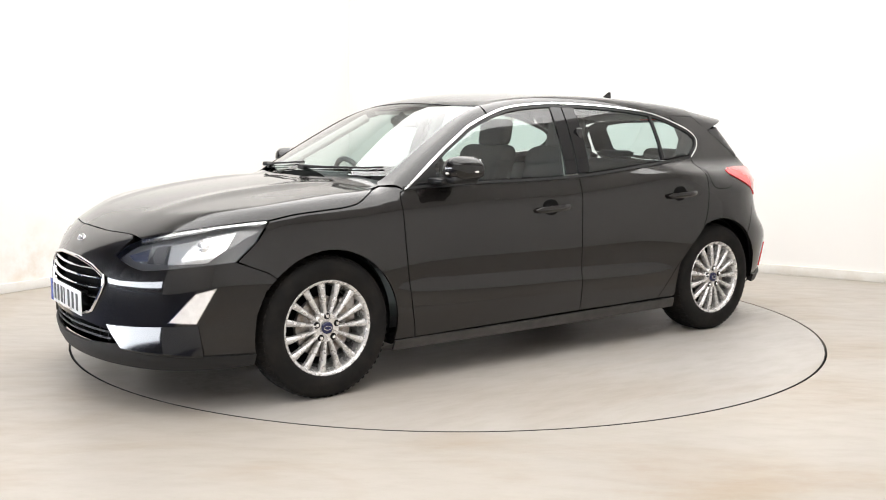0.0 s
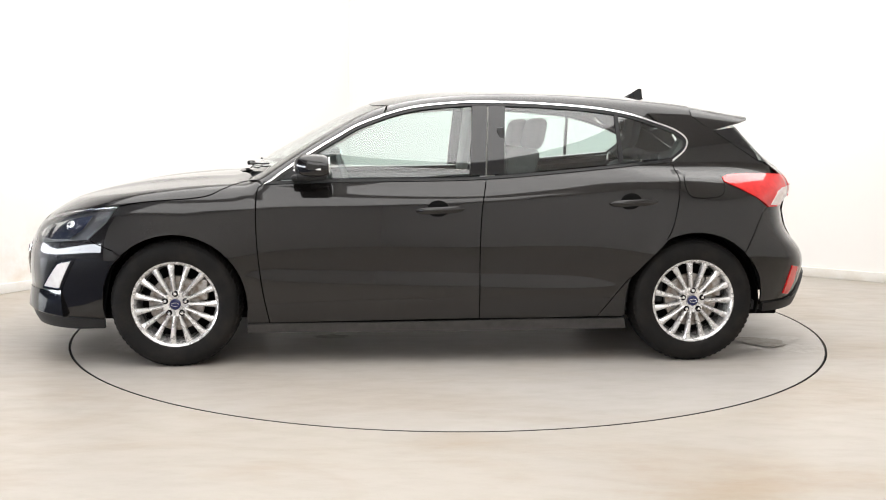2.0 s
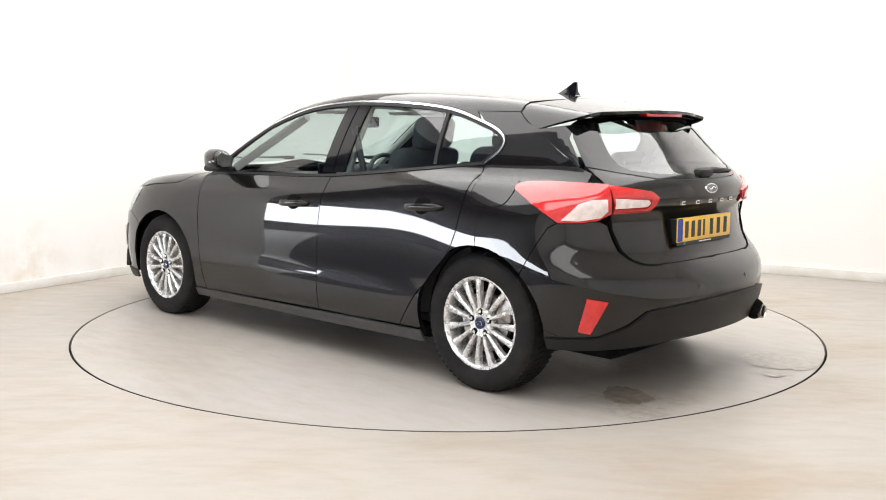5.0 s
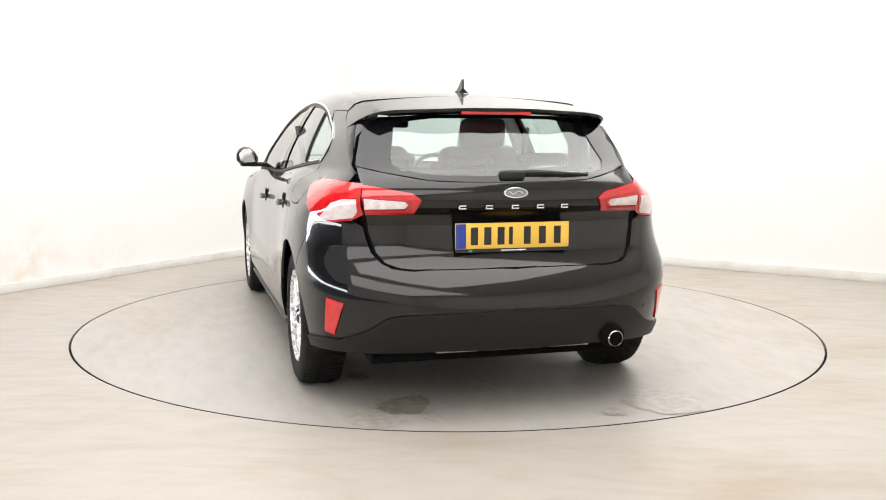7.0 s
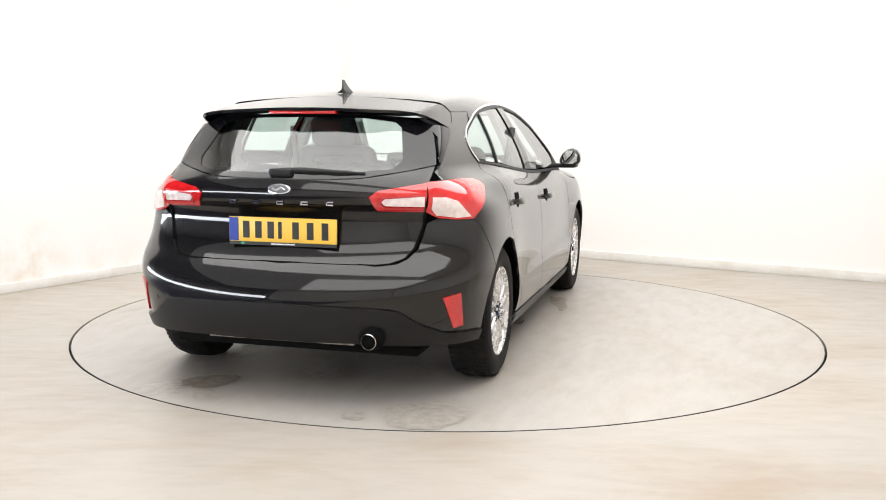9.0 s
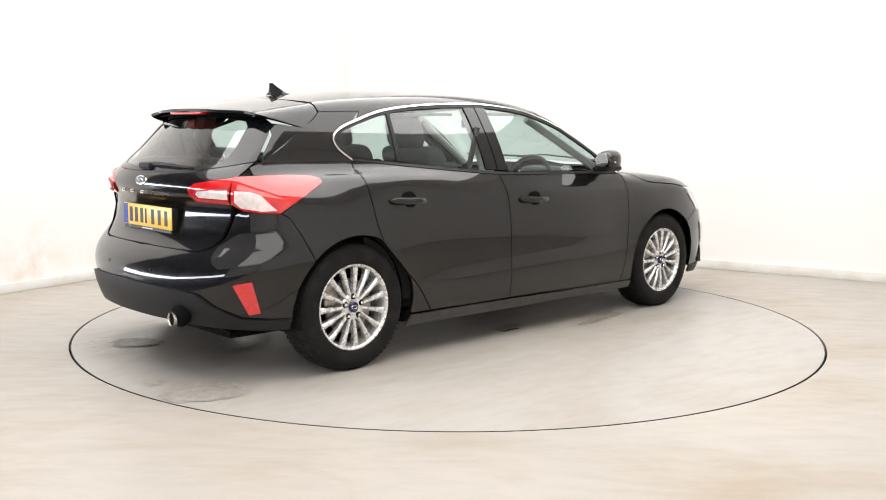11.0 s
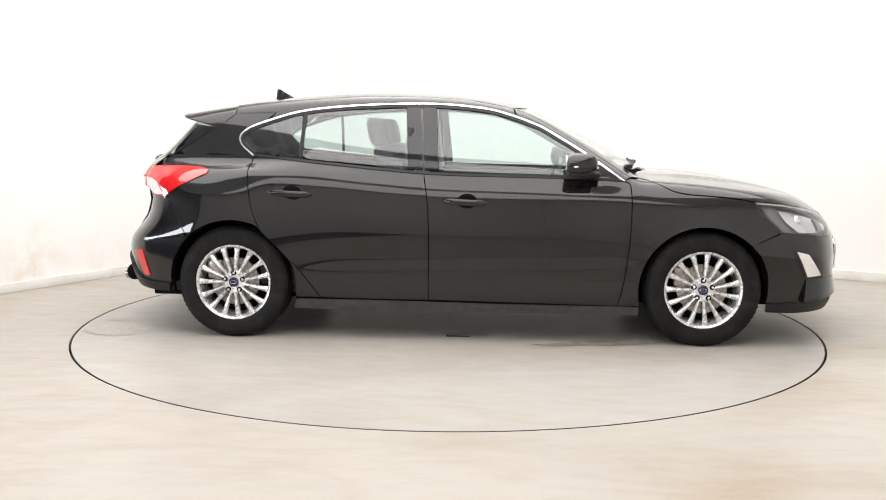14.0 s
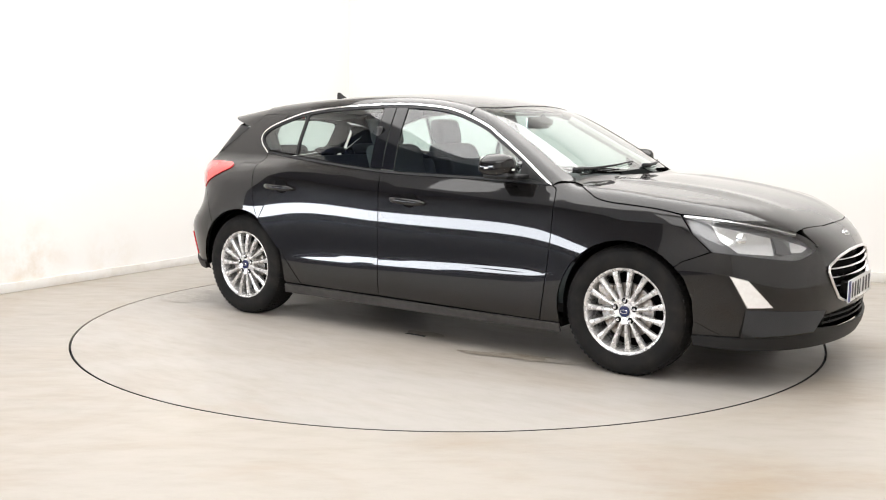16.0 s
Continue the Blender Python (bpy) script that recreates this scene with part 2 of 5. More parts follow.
# ---- the room ----
def build_room():
    floor = bmesh.new()
    n = 180
    ring = [floor.verts.new((math.cos(2 * math.pi * k / n) * (RING + 0.004), math.sin(2 * math.pi * k / n) * (RING + 0.004), 0)) for k in range(n)]
    low = [floor.verts.new((v.co.x, v.co.y, -0.05)) for v in ring]
    far = []
    for k in range(n):
        a = 2 * math.pi * k / n
        far.append(floor.verts.new((math.cos(a) * 26, math.sin(a) * 26, 0)))
    for k in range(n):
        j = (k + 1) % n
        floor.faces.new((ring[k], far[k], far[j], ring[j]))
        floor.faces.new((low[k], ring[k], ring[j], low[j]))
    bmesh.ops.recalc_face_normals(floor, faces=floor.faces)
    for f in floor.faces:
        if abs(f.normal.z) > 0.9 and f.normal.z < 0:
            f.normal_flip()
    tagged(finish(floor, "floor", FLOOR, smooth=0), "pale beige painted concrete floor with brownish stains", "floor", kind="structure")
    # unseen dark sheet over the pale floor, its colour standing for unlit ground
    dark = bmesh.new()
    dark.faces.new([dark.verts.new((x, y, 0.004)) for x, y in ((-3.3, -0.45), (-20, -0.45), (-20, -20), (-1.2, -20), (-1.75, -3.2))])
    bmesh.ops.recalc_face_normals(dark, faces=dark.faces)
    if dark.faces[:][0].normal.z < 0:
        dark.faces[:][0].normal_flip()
    tagged(finish(dark, "floor_hall", HALLFLOOR, smooth=0), "dark blue-grey floor outside the photo bay, its gloom put into the colour", "floor", kind="structure")
    pit = lathe([(0.001, -0.06), (RING + 0.1, -0.06)], 60, "Z")
    tagged(finish(pit, "turntable_pit", GAP, smooth=0), "dark pit seen through the ring joint of the turntable", "floor", kind="structure")

    walls = (("wall_left", (-0.29, -0.09, -0.2, BAY, 0, ROOM_H)), ("wall_right", (-0.09, ROOM_1, -0.2, 0.0, 0, ROOM_H)),
             ("wall_far_side", (ROOM_1, ROOM_1 + 0.2, -0.2, ROOM_2, 0, ROOM_H)), ("wall_behind", (2.2, ROOM_1, ROOM_2, ROOM_2 + 0.2, 0, ROOM_H)))
    for name, c in walls:
        tagged(finish(room_slab(*c), name, SCUFFED if name == "wall_left" else WALL, smooth=0), "white painted studio wall with faint brown scuffs" if name == "wall_left" else "plain white painted studio wall", "wall", kind="structure")
    for name, c in (("baseboard_left", (-0.09, -0.068, 0.022, BAY, 0, 0.072)), ("baseboard_right", (-0.068, ROOM_1, 0.0, 0.022, 0, 0.08))):
        tagged(finish(room_slab(*c, bevel=0.004), name, SKIRT), "low white skirting board along the studio wall", "baseboard", kind="structure")
    tagged(finish(room_slab(-0.09, ROOM_1, 0.0, ROOM_2, ROOM_H, ROOM_H + 0.15), "ceiling", CEIL, smooth=0), "plain white studio ceiling", "ceiling", kind="structure")
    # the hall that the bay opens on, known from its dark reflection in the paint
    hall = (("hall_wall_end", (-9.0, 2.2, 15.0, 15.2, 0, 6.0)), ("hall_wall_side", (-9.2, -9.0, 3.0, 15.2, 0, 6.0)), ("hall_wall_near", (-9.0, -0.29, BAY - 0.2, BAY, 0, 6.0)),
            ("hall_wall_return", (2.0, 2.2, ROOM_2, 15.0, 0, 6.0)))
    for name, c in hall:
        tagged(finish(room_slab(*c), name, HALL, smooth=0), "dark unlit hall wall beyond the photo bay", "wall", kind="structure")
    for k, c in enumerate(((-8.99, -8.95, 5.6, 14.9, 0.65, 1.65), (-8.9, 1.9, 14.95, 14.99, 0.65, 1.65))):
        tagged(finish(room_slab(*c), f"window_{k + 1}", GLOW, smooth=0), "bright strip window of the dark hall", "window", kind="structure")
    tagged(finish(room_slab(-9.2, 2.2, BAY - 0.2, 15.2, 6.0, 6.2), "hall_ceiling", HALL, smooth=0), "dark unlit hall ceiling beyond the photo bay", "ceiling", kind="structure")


def build_turntable():
    top = bmesh.new()
    n = 180
    profile = [(RING - 0.010, 0.0), (RING - 0.010, -0.02)]
    rings = [[top.verts.new((r * math.cos(2 * math.pi * k / n), r * math.sin(2 * math.pi * k / n), z)) for k in range(n)] for r, z in profile]
    top.faces.new(rings[0])
    for r0, r1 in zip(rings, rings[1:]):
        for k in range(n):
            top.faces.new((r0[k], r1[k], r1[(k + 1) % n], r0[(k + 1) % n]))
    table = new("turntable")
    tagged(table, "round flush turntable of stained pale concrete with damp patches", "turntable")
    part("deck", top, DISC, table, smooth=0)
    edge = lathe([(RING - 0.0095, -0.02), (RING - 0.0095, -0.001), (RING - 0.006, -0.001), (RING - 0.005, -0.003), (RING - 0.005, -0.05)], 180, "Z")
    part("edge_ring", edge, GAP, table, "thin dark steel edge of the turntable", smooth=0)
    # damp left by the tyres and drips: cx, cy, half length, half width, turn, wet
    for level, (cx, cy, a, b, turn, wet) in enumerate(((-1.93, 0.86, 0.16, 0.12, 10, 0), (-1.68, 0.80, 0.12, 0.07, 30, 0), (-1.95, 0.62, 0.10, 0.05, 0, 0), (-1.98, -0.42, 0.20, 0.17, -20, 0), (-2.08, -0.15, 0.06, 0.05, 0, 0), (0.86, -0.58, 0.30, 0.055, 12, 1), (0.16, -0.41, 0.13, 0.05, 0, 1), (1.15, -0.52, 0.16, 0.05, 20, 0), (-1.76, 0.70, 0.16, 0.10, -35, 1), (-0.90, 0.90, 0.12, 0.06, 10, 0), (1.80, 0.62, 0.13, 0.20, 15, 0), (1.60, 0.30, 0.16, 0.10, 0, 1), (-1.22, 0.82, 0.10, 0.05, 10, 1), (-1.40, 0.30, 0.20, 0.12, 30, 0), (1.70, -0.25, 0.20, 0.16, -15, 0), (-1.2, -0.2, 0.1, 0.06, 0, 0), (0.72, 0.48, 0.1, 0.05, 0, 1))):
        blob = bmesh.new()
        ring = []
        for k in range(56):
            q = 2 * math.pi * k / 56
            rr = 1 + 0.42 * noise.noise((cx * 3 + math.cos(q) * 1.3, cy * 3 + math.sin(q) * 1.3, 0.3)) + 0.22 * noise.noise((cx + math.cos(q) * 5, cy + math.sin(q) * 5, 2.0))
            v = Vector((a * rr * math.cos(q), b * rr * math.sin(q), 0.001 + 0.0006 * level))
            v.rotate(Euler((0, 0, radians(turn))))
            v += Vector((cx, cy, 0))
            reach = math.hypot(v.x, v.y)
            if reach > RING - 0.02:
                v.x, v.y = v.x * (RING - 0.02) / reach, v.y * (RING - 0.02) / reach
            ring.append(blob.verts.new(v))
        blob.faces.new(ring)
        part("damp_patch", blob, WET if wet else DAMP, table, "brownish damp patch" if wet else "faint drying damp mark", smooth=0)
    for k in range(6):
        part("drain_slot", box(0.02, 0.16, -0.47 + 0.016 * k, -0.463 + 0.016 * k, -0.001, 0.0018), GAP, table, smooth=0)
    return table
# ---- the car's skin: one smooth closed form, from which every panel is cut ----
# Car space: x forward, y to the car's left, z up; axles at x = 1.35 and x = -1.35.
def curve(*pairs):
    """A natural cubic through (x, y) pairs, straight beyond its ends."""
    px, py = np.array(pairs, float).T
    order = np.argsort(px)
    px, py = px[order], py[order]
    n, h = len(px), np.diff(px)
    m = np.eye(n)
    r = np.zeros(n)
    for i in range(1, n - 1):
        m[i, i - 1:i + 2] = h[i - 1], 2 * (h[i - 1] + h[i]), h[i]
        r[i] = 6 * ((py[i + 1] - py[i]) / h[i] - (py[i] - py[i - 1]) / h[i - 1])
    k = np.linalg.solve(m, r)
    s0 = (py[1] - py[0]) / h[0] - h[0] * k[1] / 6
    s1 = (py[-1] - py[-2]) / h[-1] + h[-1] * k[-2] / 6

    def f(x):
        x = np.asarray(x, float)
        c = np.clip(x, px[0], px[-1])
        i = np.clip(np.searchsorted(px, c) - 1, 0, n - 2)
        a, b, w = px[i + 1] - c, c - px[i], h[i]
        y = (k[i] * a ** 3 + k[i + 1] * b ** 3) / (6 * w) + (py[i] / w - k[i] * w / 6) * a + (py[i + 1] / w - k[i + 1] * w / 6) * b
        return y + np.where(x < px[0], (x - px[0]) * s0, 0) + np.where(x > px[-1], (x - px[-1]) * s1, 0)
    return f


BELT = curve((1.3, 0.905), (0.9, 0.925), (0.3, 0.942), (-0.24, 0.955), (-0.64, 0.988), (-0.93, 1.016), (-1.21, 1.045), (-1.6, 1.072), (-2.0, 1.08))
PROF = curve((0.12, 0.795), (0.2, 0.842), (0.28, 0.866), (0.36, 0.8745), (0.46, 0.8775), (0.58, 0.879), (0.70, 0.874), (0.79, 0.865), (0.855, 0.853), (0.885, 0.840), (0.95, 0.797), (1.02, 0.74))
PLAN = curve((1.3, 1.0), (0.9, 0.995), (0.3, 0.995), (-0.4, 0.995), (-1.0, 0.998), (-1.35, 1.0), (-1.8, 0.985), (-2.2, 0.96))
NOSE = curve((0.12, 2.15), (0.18, 2.215), (0.25, 2.245), (0.35, 2.252), (0.46, 2.255), (0.55, 2.248), (0.62, 2.228), (0.68, 2.195), (0.74, 2.14), (0.82, 2.02), (0.95, 1.8))
TAIL = curve((0.15, -1.98), (0.22, -2.05), (0.30, -2.10), (0.42, -2.135), (0.52, -2.125), (0.60, -2.07), (0.66, -2.015), (0.76, -1.985), (0.84, -1.985), (0.90, -2.02), (0.96, -2.02), (1.02, -1.985), (1.1, -1.93))
BONNET = curve((2.35, 0.56), (2.2, 0.69), (2.08, 0.778), (1.95, 0.837), (1.7, 0.900), (1.43, 0.937), (1.2, 0.957), (1.0, 0.968), (0.5, 1.0), (-0.5, 1.03), (-1.1, 1.05), (-1.5, 1.035), (-1.9, 1.005), (-2.2, 0.985))
UPWIDTH = curve((1.1, 0.80), (0.9, 0.80), (0.3, 0.796), (-0.24, 0.788), (-0.7, 0.771), (-0.98, 0.748), (-1.27, 0.708), (-1.6, 0.664), (-1.9, 0.625))
LEAN = curve((-0.2, -0.02), (0.0, 0.0), (0.1, 0.03), (0.2, 0.075), (0.3, 0.128), (0.38, 0.18), (0.45, 0.232))
ROOF = curve((1.265, 0.86), (1.065, 0.985), (0.825, 1.130), (0.605, 1.250), (0.41, 1.341), (0.2, 1.394), (0.0, 1.420), (-0.3, 1.434), (-0.63, 1.431), (-1.0, 1.411), (-1.27, 1.386), (-1.56, 1.343), (-1.85, 1.297))
BACKLIGHT = curve((0.8, -2.04), (0.9, -2.03), (1.0, -1.985), (1.1, -1.885), (1.2, -1.785), (1.3, -1.685), (1.4, -1.60))


def smax(a, b, k):
    h = np.clip(0.5 + 0.5 * (a - b) / k, 0, 1)
    return b + (a - b) * h + k * h * (1 - h)


def lower(x, y, z):
    y = np.abs(y)
    w = PROF(z * 0.95 / BELT(np.clip(x, -2.0, 1.3))) * PLAN(np.clip(x, -2.2, 1.3))
    zn = z * 0.95 / BELT(np.clip(x, -2.0, 1.3))
    w = w - 0.014 * np.logaddexp(0, (zn - 0.878) / 0.012) / (1 + np.exp((x + 1.12) / 0.06))
    w = w - 0.017 * np.logaddexp(0, (zn - 0.768) / 0.02) / (1 + np.exp((x + 1.34) / 0.09))
    for ax in (1.35, -1.35):
        w = w + (0.027 if ax > 0 else 0.020) * np.exp(-((x - ax) / (0.34 if ax > 0 else 0.40)) ** 2) * np.exp(-((z - 0.50) / 0.24) ** 2)
    mid = 1 / (1 + np.exp(-(x + 0.95) / 0.09)) / (1 + np.exp((x - 0.98) / 0.07))
    w = w + 0.011 * mid * (1 / (1 + np.exp((z - 0.445 - 0.03 * x) / 0.016)) - 0.5)
    s = np.clip((x - 1.2) / (NOSE(z) - 1.2), 0, None)
    q = np.clip((-1.1 - x) / (-1.1 - TAIL(z)), 0, None)
    nq = 5.9 + 1.9 * np.exp(-((z - 0.60) / 0.11) ** 2) + 0.5 / (1 + np.exp(-(z - 0.74) / 0.05))
    side = w * np.sqrt((y / w) ** 2 + s ** 4.5 + q ** nq) - w
    top = z - (BONNET(x) - 0.034 * (y / 0.7) ** 2 + 0.011 * np.exp(-((y - 0.34 - 0.10 * (2.0 - x)) / 0.07) ** 2) * np.clip((x - 0.9) / 0.4, 0, 1) * np.clip((2.1 - x) / 0.5, 0, 1))
    return smax(side, top * 0.9, 0.05)


def upper(x, y, z):
    y = np.abs(y)
    side = (y - UPWIDTH(x) + LEAN(z - BELT(x))) * 0.93
    top = (z - ROOF(x + 0.055 * (y / 0.65) ** 2) + 0.045 * (y / 0.6) ** 2) * 0.85
    back = (BACKLIGHT(z) + 0.165 * (y / 0.645) ** 2 - x) * 0.72
    base = BELT(np.clip(x, -2.0, 1.3)) - 0.03 - 0.16 / (1 + np.exp((x + 1.50) / 0.05)) - z
    return smax(smax(smax(side, top, 0.05), back, 0.03), base, 0.005)


def overhang(x, y, z):
    """The roof and upper sides without the rear window: the roof spoiler's form."""
    y = np.abs(y)
    side = (y - UPWIDTH(x) + LEAN(z - BELT(x))) * 0.93
    return smax(side, (z - ROOF(x) + 0.045 * (y / 0.6) ** 2) * 0.85, 0.05)


def skin(x, y, z):
    return -smax(-lower(x, y, z), -upper(x, y, z), 0.03 + 0.05 / (1 + np.exp((x + 1.40) / 0.07)))


def normals(form, p, e=0.002):
    g = np.stack([form(p[:, 0] + e * (i == 0), p[:, 1] + e * (i == 1), p[:, 2] + e * (i == 2)) - form(p[:, 0] - e * (i == 0), p[:, 1] - e * (i == 1), p[:, 2] - e * (i == 2)) for i in range(3)], 1)
    return g / np.linalg.norm(g, axis=1, keepdims=True)


def cast(form, uv, way):
    """Drop flat points (u, v) onto a form. way: 'top' with u, v = x, y, or the compass angle of the side faced, with v = z."""
    uv = np.asarray(uv, float)
    if way == "top":
        o = np.stack([uv[:, 0], uv[:, 1], np.full(len(uv), 1.7)], 1)
        d = np.array([0, 0, -1.0])
    else:
        a = radians(way)
        out, along = np.array([math.cos(a), math.sin(a), 0]), np.array([math.sin(a), -math.cos(a), 0])
        o = uv[:, :1] * along + out * 2.7 + np.stack([0 * uv[:, 1], 0 * uv[:, 1], uv[:, 1]], 1)
        d = -out
    steps = np.linspace(0, 2.7 if way != "top" else 1.6, 140)
    lo, hi = np.zeros(len(uv)), np.full(len(uv), np.nan)
    for k in steps:
        p = o + d * k
        inside = (form(p[:, 0], p[:, 1], p[:, 2]) < 0) & np.isnan(hi)
        hi[inside] = k
        lo[np.isnan(hi)] = k
    miss = np.isnan(hi)
    hi[miss] = lo[miss]
    for _ in range(22):
        m = (lo + hi) / 2
        p = o + d * m[:, None]
        inside = form(p[:, 0], p[:, 1], p[:, 2]) < 0
        hi, lo = np.where(inside, m, hi), np.where(inside, lo, m)
    return o + d * ((lo + hi) / 2)[:, None]


def bend(*pts, n=6, closed=False):
    """A smooth line through points."""
    p = [np.array(q, float) for q in pts]
    m, out = len(p), []
    for i in range(m if closed else m - 1):
        a = p[i - 1] if (i or closed) else 2 * p[0] - p[1]
        b, c = p[i], p[(i + 1) % m]
        d = p[(i + 2) % m] if (closed or i + 2 < m) else 2 * p[-1] - p[-2]
        for k in range(n):
            t = k / n
            out.append(tuple(0.5 * (2 * b + (c - a) * t + (2 * a - 5 * b + 4 * c - d) * t * t + (3 * b - a - 3 * c + d) * t ** 3)))
    if not closed:
        out.append(tuple(p[-1]))
    return out


def inset(pts, d):
    """Shrink a closed flat outline by d."""
    p = np.array(pts, float)
    area2 = np.sum(p[:, 0] * np.roll(p[:, 1], -1) - np.roll(p[:, 0], -1) * p[:, 1])
    e0, e1 = p - np.roll(p, 1, 0), np.roll(p, -1, 0) - p
    nrm = lambda v: np.stack([-v[:, 1], v[:, 0]], 1) / np.maximum(np.linalg.norm(v, axis=1, keepdims=True), 1e-9)
    n0, n1 = nrm(e0), nrm(e1)
    m = n0 + n1
    m = m / np.maximum((m * n0).sum(1, keepdims=True), 0.35) 
    return [tuple(q) for q in p + m * d * np.sign(area2)]


def patch(outline, way, form=skin, gap=0.0028, off=0.0, depth=0.012, cell=0.035, weld=False):
    """Points, faces and normals of one panel: a flat outline cut into cells, laid on the form, its rim turned inwards."""
    pts = [outline[i] for i in range(len(outline)) if math.dist(outline[i], outline[i - 1]) > 1e-4]
    pts = inset(pts, gap) if gap else pts
    fine = []
    for a, b in zip(pts, pts[1:] + pts[:1]):
        n = max(1, math.ceil(math.dist(a, b) / cell))
        fine += [(a[0] + (b[0] - a[0]) * k / n, a[1] + (b[1] - a[1]) * k / n) for k in range(n)]
    bm = bmesh.new()
    bm.faces.new([bm.verts.new((u, v, 0)) for u, v in fine])
    us, vs = [p[0] for p in fine], [p[1] for p in fine]
    for lo, hi, no in ((min(us), max(us), (1, 0, 0)), (min(vs), max(vs), (0, 1, 0))):
        k = max(1, round((hi - lo) / cell))
        for i in range(1, k):
            c = lo + (hi - lo) * i / k + 1e-5
            bmesh.ops.bisect_plane(bm, geom=bm.verts[:] + bm.edges[:] + bm.faces[:], dist=1e-6, plane_co=(c * no[0], c * no[1], 0), plane_no=no)
    bmesh.ops.remove_doubles(bm, verts=bm.verts[:], dist=1e-5)
    bmesh.ops.triangulate(bm, faces=[f for f in bm.faces if len(f.verts) > 4])
    bm.normal_update()
    bm.verts.index_update()
    for f in bm.faces:
        if f.normal.z < 0:
            f.normal_flip()
    uv = np.array([(v.co.x, v.co.y) for v in bm.verts])
    faces = [[v.index for v in f.verts] for f in bm.faces]
    rim = []
    for e in bm.edges:
        if len(e.link_faces) == 1:
            loop = e.link_loops[0]
            rim.append((loop.vert.index, loop.link_loop_next.vert.index))
    bm.free()
    p = cast(form, uv, way)
    nv = normals(form, p)
    p = p + nv * off
    if weld:
        near = np.abs(p[:, 1]) < 0.012
        p[near, 1], nv[near, 1] = 0.0, 0.0
        rim = [(a, b) for a, b in rim if not (near[a] and near[b])]
    f0 = faces[len(faces) // 2]
    if np.dot(np.cross(p[f0[1]] - p[f0[0]], p[f0[2]] - p[f0[0]]), nv[f0[0]]) < 0:
        faces, rim = [f[::-1] for f in faces], [(b, a) for a, b in rim]
    p, nv = list(p), list(nv)
    if depth:
        for a, b in rim:
            side = np.cross(p[b] - p[a], nv[a])
            side = side / max(1e-9, np.linalg.norm(side))
            k = len(p)
            p += [p[a], p[a] - nv[a] * depth, p[b] - nv[b] * depth, p[b]]
            nv += [side] * 4
            faces.append([k, k + 1, k + 2, k + 3])
    return np.array(p), faces, np.array(nv)


PATCHES = {}


def panel(name, pieces, mat, parent, mirror=False, whole=False, label="", **more):
    """One mesh from pieces (outline, way). mirror: on the car's other side; whole: on both sides at once."""
    ps, fs, ns = [], [], []
    for outline, way in pieces:
        key = (repr(outline), way, repr(sorted((k, str(v)) for k, v in more.items())), whole)
        if key not in PATCHES:
            PATCHES[key] = patch(outline, way, weld=whole, **more)
        p, f, n = PATCHES[key]
        for flip in ((False, True) if whole else (mirror,)):
            k = sum(len(q) for q in ps)
            m = np.array([1, -1 if flip else 1, 1])
            ps.append(p * m), ns.append(n * m)
            fs += [[i + k for i in (g[::-1] if flip else g)] for g in f]
    me = bpy.data.meshes.new(name)
    me.from_pydata([tuple(q) for q in np.concatenate(ps)], [], fs)
    me.materials.append(mat)
    me.shade_smooth()
    me.normals_split_custom_set_from_vertices([tuple(q) for q in np.concatenate(ns)])
    ob = new(name, me)
    ob.parent = parent
    if label:
        tagged(ob, label)
    return ob


def both(name, pieces, mat, parent, **more):
    """A left panel and its twin on the right; parent may be a pair."""
    left, right = parent if isinstance(parent, tuple) else (parent, parent)
    return panel(name, pieces, mat, left, **more), panel(name, pieces, mat, right, mirror=True, **more)


def seen_from(way, *pts):
    """Points in the car's space as flat points for that way of casting."""
    a = radians(way)
    return [(x * math.sin(a) - y * math.cos(a), z) for x, y, z in pts]


SIDE, FRONT, REAR, FCORNER, RCORNER = 90, 0, 180, 45, 135


def arc(cx, cz, r, a0, a1, n=24, squash=1.0):
    return [(cx + r * math.cos(radians(a0 + (a1 - a0) * k / n)), cz + squash * r * math.sin(radians(a0 + (a1 - a0) * k / n))) for k in range(n + 1)]
# ---- the car ----
ARCH_F = arc(1.345, 0.315, 0.362, 196, -16, 32)
ARCH_R = arc(-1.335, 0.315, 0.370, 196, -16, 32)
# shut lines, in the side view
DOOR_FRONT = bend((0.900, 0.925), (0.932, 0.885), (0.932, 0.66), (0.908, 0.42), (0.872, 0.222))
B_LINE = bend((-0.237, 0.953), (-0.212, 0.80), (-0.202, 0.60), (-0.202, 0.238))
DOOR_REAR = bend((-1.240, 1.047), (-1.245, 0.93), (-1.19, 0.68), (-1.05, 0.52), (-0.94, 0.40), (-0.82, 0.243))
BELT_F = [(x, float(BELT(x))) for x in np.linspace(0.9, -0.237, 14)]
BELT_R = [(x, float(BELT(x))) for x in np.linspace(-0.237, -1.24, 14)]
